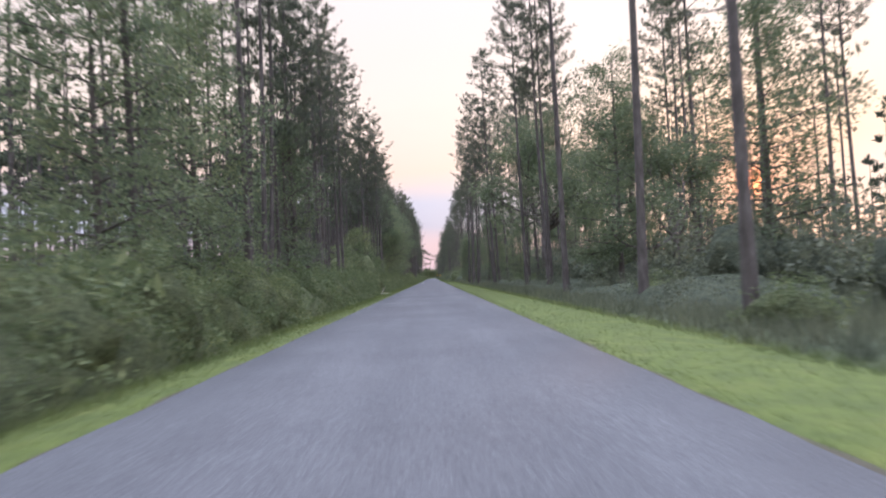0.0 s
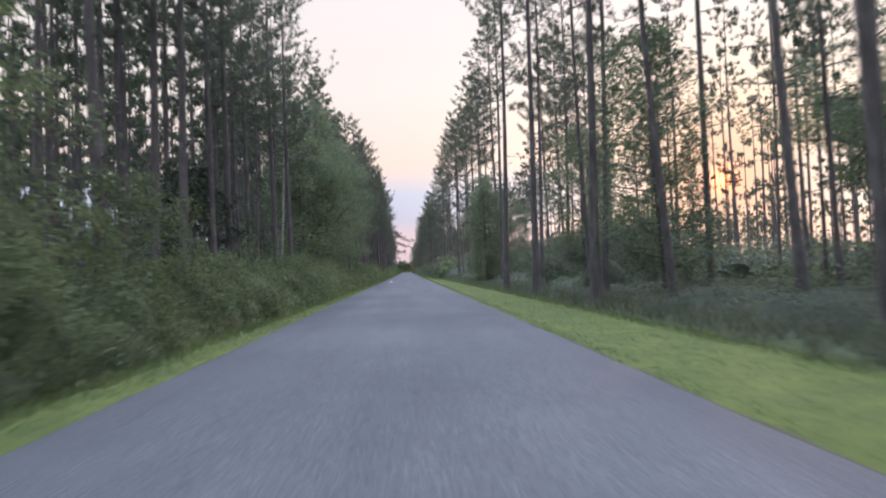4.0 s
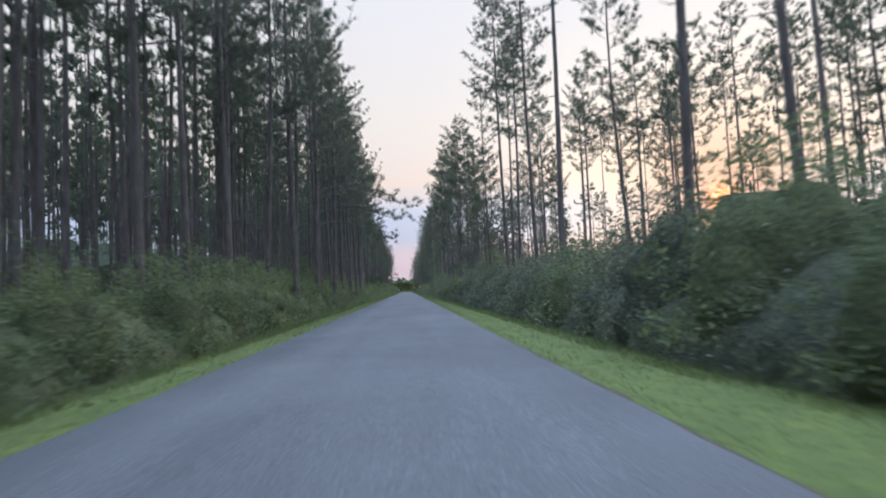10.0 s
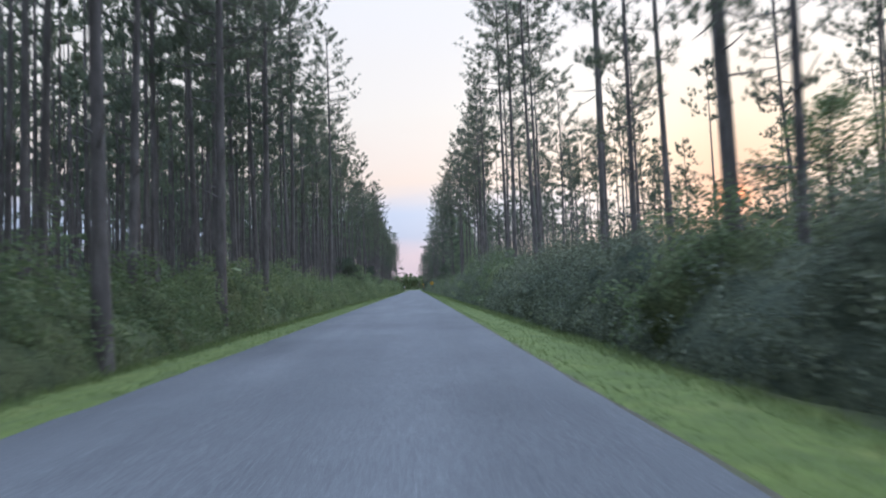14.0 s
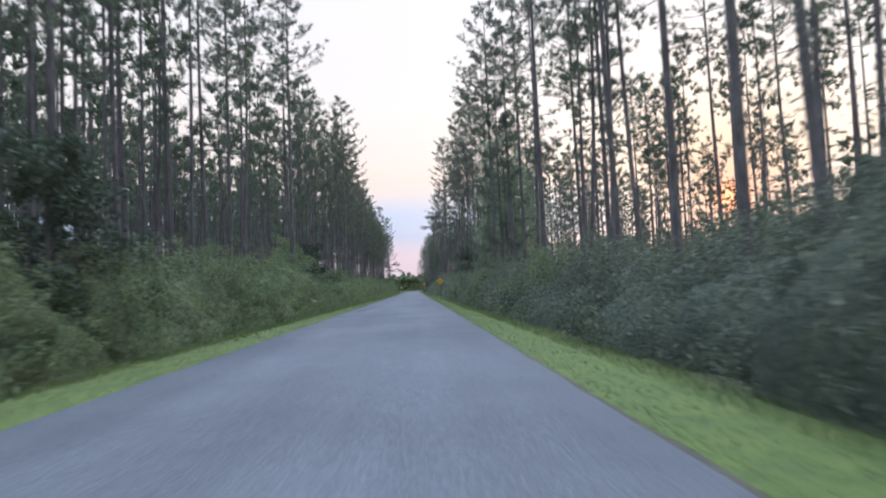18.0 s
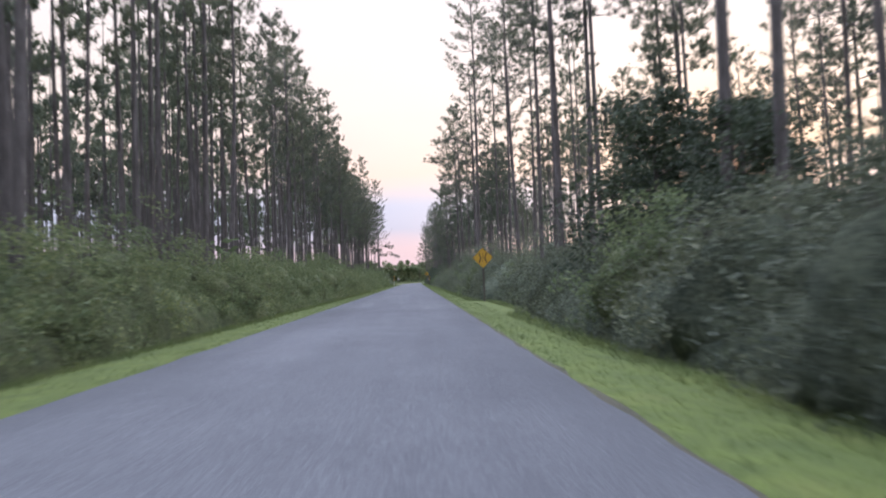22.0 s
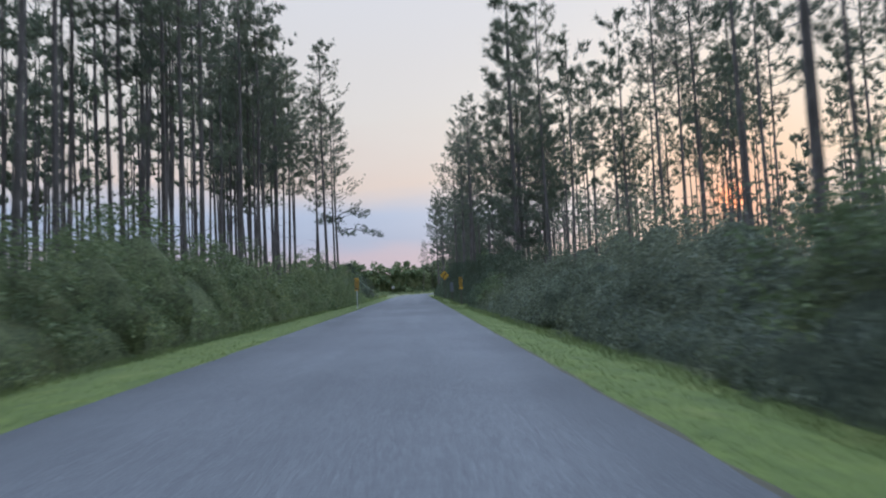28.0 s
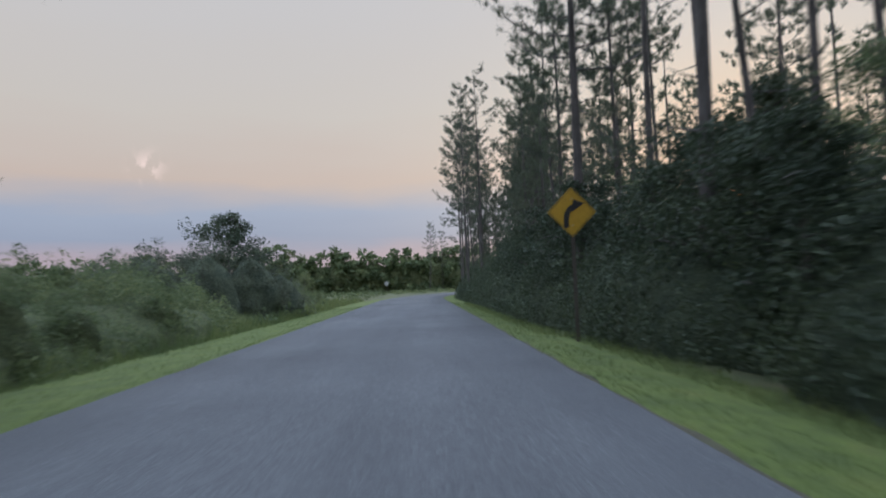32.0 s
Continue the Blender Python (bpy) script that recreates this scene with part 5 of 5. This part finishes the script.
def rounded(points, r, steps=4):
    """Rounds the corners of an outline."""
    out, n = [], len(points)
    for i in range(n):
        p, a, b = Vector(points[i]), Vector(points[i - 1]), Vector(points[(i + 1) % n])
        u, w = p + (a - p).normalized() * r, p + (b - p).normalized() * r
        for k in range(steps + 1):
            t = k / steps
            q = u * (1 - t) ** 2 + p * 2 * t * (1 - t) + w * t ** 2
            out.append((q.x, q.y))
    return out


def strip(points, width):
    """Outline of a band that follows the points."""
    left, right = [], []
    for i, p in enumerate(points):
        a, b = Vector(points[max(i - 1, 0)]), Vector(points[min(i + 1, len(points) - 1)])
        d = (b - a).normalized()
        left.append((p[0] - d.y * width / 2, p[1] + d.x * width / 2))
        right.append((p[0] + d.y * width / 2, p[1] - d.x * width / 2))
    return left + right[::-1]


def post(height, parent, pale=False):
    """A U-section steel post with its holes left out of sight."""
    bm = slab([(-0.04, 0), (0.04, 0), (0.04, height), (-0.04, height)], 0.006)
    for s in (-1, 1):
        b = bmesh.ops.create_cube(bm, size=1.0)
        bmesh.ops.scale(bm, vec=(0.006, 0.03, height), verts=b["verts"])
        bmesh.ops.translate(bm, vec=(s * 0.028, 0.02, height / 2), verts=b["verts"])
    return part("post", bm, STEEL if pale else RUST, parent, "pale galvanised steel post" if pale else "dull brown weathered steel post")


def bolts(parent, places):
    for x, z in places:
        bm = bmesh.new()
        bmesh.ops.create_cone(bm, cap_ends=True, segments=8, radius1=0.014, radius2=0.011, depth=0.012, matrix=Matrix.Translation((x, -0.014, z)) @ Matrix.Rotation(radians(90), 4, "X"))
        part("bolt", bm, STEEL, parent)


def diamond(x, y, centre, turn, label, symbol, face=None):
    """A diamond warning sign on a post."""
    side = 0.76 / math.sqrt(2)
    sign = new("warning_sign")
    sign.matrix_world = pose(x, y, GROUND_Z, 0, 0, turn)
    post(centre + 0.42, sign)
    corners = [(0, -side * 1.0), (side, 0), (0, side), (-side, 0)]
    bm = slab(rounded([(a, b + centre) for a, b in corners], 0.05), 0.004)
    bmesh.ops.translate(bm, vec=(0, -0.006, 0), verts=bm.verts)
    panel = part("panel", bm, face or YELLOW, sign, "yellow diamond panel" if face is None else "bare metal back of a panel")
    if face is None:
        ring_out, ring_in = rounded([(a * 0.95, b * 0.95 + centre) for a, b in corners], 0.04), rounded([(a * 0.915, b * 0.915 + centre) for a, b in corners], 0.035)
        verts = [(a, -0.0085, b) for a, b in ring_out] + [(a, -0.0085, b) for a, b in ring_in]
        n = len(ring_out)
        part("border", soup("border", verts, [(i, (i + 1) % n, n + (i + 1) % n, n + i) for i in range(n)], BLACK), None, panel, "thin black border")
        for outline in symbol:
            bm = slab([(a, b + centre) for a, b in outline], 0.001)
            bmesh.ops.translate(bm, vec=(0, -0.009, 0), verts=bm.verts)
            part("symbol", bm, BLACK, panel, "black symbol")
        bolts(sign, [(0, centre + 0.28), (0, centre - 0.28)])
    return tagged(sign, label, "road sign")


def bow(s):
    return [(s * (0.19 - 0.085 * (math.cos((z + 0.25) / 0.5 * 2 * math.pi - math.pi) + 1) / 2), z) for z in np.linspace(-0.25, 0.25, 13)]


NARROW = [strip(bow(-1), 0.06), strip(bow(1), 0.06)] + [strip([(0, z), (0, z + 0.085)], 0.035) for z in (-0.22, -0.09, 0.04, 0.15)]
CURVE = [strip([(-0.13, -0.33), (-0.13, -0.17), (-0.115, -0.05), (-0.05, 0.06), (0.07, 0.13)], 0.115), [(0.03, 0.27), (0.01, 0.01), (0.29, 0.19)]]
diamond(4.72, 361.2, 2.35, 4, "yellow diamond warning sign with black narrow-bridge symbol on a steel post", NARROW)
diamond(4.15, 490.2, 2.78, 6, "yellow diamond warning sign with black right-curve arrow on a steel post", CURVE)


def marker(x, y, lean, turn, label, back=False, low=0.98):
    """A tall black and yellow striped board beside the road."""
    m = new("object_marker")
    m.matrix_world = pose(x, y, GROUND_Z, 0, 0, turn)
    high, wide = low + 0.88, 0.155
    post(high - 0.1, m, x < 0)
    bm = slab(rounded([(-wide, low), (wide, low), (wide, high), (-wide, high)], 0.03), 0.004)
    bmesh.ops.translate(bm, vec=(0, -0.006, 0), verts=bm.verts)
    board = part("board", bm, DULL if back else YELLOW, m, "bare grey metal board" if back else "yellow board")
    if not back:
        for k in range(6):
            z0 = low - 0.08 + k * 0.185
            quad = [(-wide + 0.004, z0), (wide - 0.004, z0 + lean * 0.30), (wide - 0.004, z0 + lean * 0.30 + 0.095), (-wide + 0.004, z0 + 0.095)]
            pts = []
            for i in range(4):
                for q in ((quad[i]),):
                    pts.append((q[0], min(max(q[1], low + 0.004), high - 0.004)))
            if abs(pts[0][1] - pts[3][1]) + abs(pts[1][1] - pts[2][1]) < 0.02:
                continue
            if abs(pts[0][1] - pts[3][1]) < 0.003:
                pts.pop(3)
            elif abs(pts[1][1] - pts[2][1]) < 0.003:
                pts.pop(2)
            bm = slab(pts, 0.001)
            bmesh.ops.translate(bm, vec=(0, -0.0085, 0), verts=bm.verts)
            part("stripe", bm, BLACK, board, "black stripe")
        bolts(m, [(0, low + 0.12), (0, high - 0.12)])
    return tagged(m, label, "road marker", group="object markers")


marker(-3.28, 463.2, -1, 8, "narrow upright board with slanting black and yellow stripes", low=1.42)
marker(4.1, 463.2, 1, -36, "narrow upright board with slanting black and yellow stripes", low=1.22)
marker(4.2, 477.0, 1, 0, "grey back of a narrow marker board on a steel post", True)


back = diamond(-6.2, 612, 2.2, 0, "bare metal back of a diamond sign at the bend", (), STEEL)


# ---- litter on the verge ----
def crumpled(seed):
    rng = np.random.default_rng(seed)
    bm = bmesh.new()
    bmesh.ops.create_icosphere(bm, subdivisions=2, radius=0.11)
    for v in bm.verts:
        v.co = Vector((v.co.x * 1.5, v.co.y * 0.9, max(v.co.z * 0.45, -0.02))) * (1 + 0.25 * rng.normal())
    return bm


paper = part("crumpled_paper", crumpled(3), WHITE)
paper.location = (-1.58, 131.8, 0.03)
tagged(paper, "crumpled white paper lying on the asphalt", "litter")


def stick(points, radii, at, label):
    v, f = [], []
    tube(v, f, [np.array(p) for p in points], radii, 7)
    ob = part("dead_branch", soup("dead_branch", v, f, DEAD_WOOD, True), None)
    ob.location = at
    return tagged(ob, label, "branch")


stick([(0, 0, 0), (0.25, 0.1, 0.34), (0.5, 0.15, 0.74)], [0.03, 0.025, 0.012], (-4.4, 56.8, GROUND_Z - 0.03), "bleached bare stick standing aslant in the grass")
stick([(0, 0, 0.03), (0.6, 0.3, 0.07), (1.3, 0.4, 0.04)], [0.02, 0.018, 0.008], (-4.6, 58.5, GROUND_Z + 0.06), "bleached bare branch lying in the grass")


# ---- tar-sealed cracks in the road ----
TAR = plain("tar_seal", (0.03, 0.03, 0.032), 0.45, 0.0, 40, 0.3)


def crack(seed, x, y0, y1, wide):
    verts, faces = [], []
    n = int((y1 - y0) / 0.35)
    for i in range(n + 1):
        y = y0 + (y1 - y0) * i / n
        c = x + 0.10 * noise.noise((y * 0.35, seed, 0.0)) + 0.05 * noise.noise((y * 1.7, seed, 4.0))
        w = wide * (0.6 + 0.6 * abs(noise.noise((y * 1.1, seed, 8.0)))) * min(1.0, 6 * i / n, 6 * (n - i) / n + 0.05)
        z = 0.018 + 0.012 * noise.noise((x * 0.7, y * 0.7, 9.0)) + 0.006
        verts += [(c - w, y, z), (c + w, y, z)]
        if i:
            a = 2 * i
            faces.append((a - 2, a - 1, a + 1, a))
    return soup("crack", verts, faces, TAR, True)


part("crack", crack(3.7, 0.2, 108, 123, 0.02), None, road, "dark tar-sealed crack")
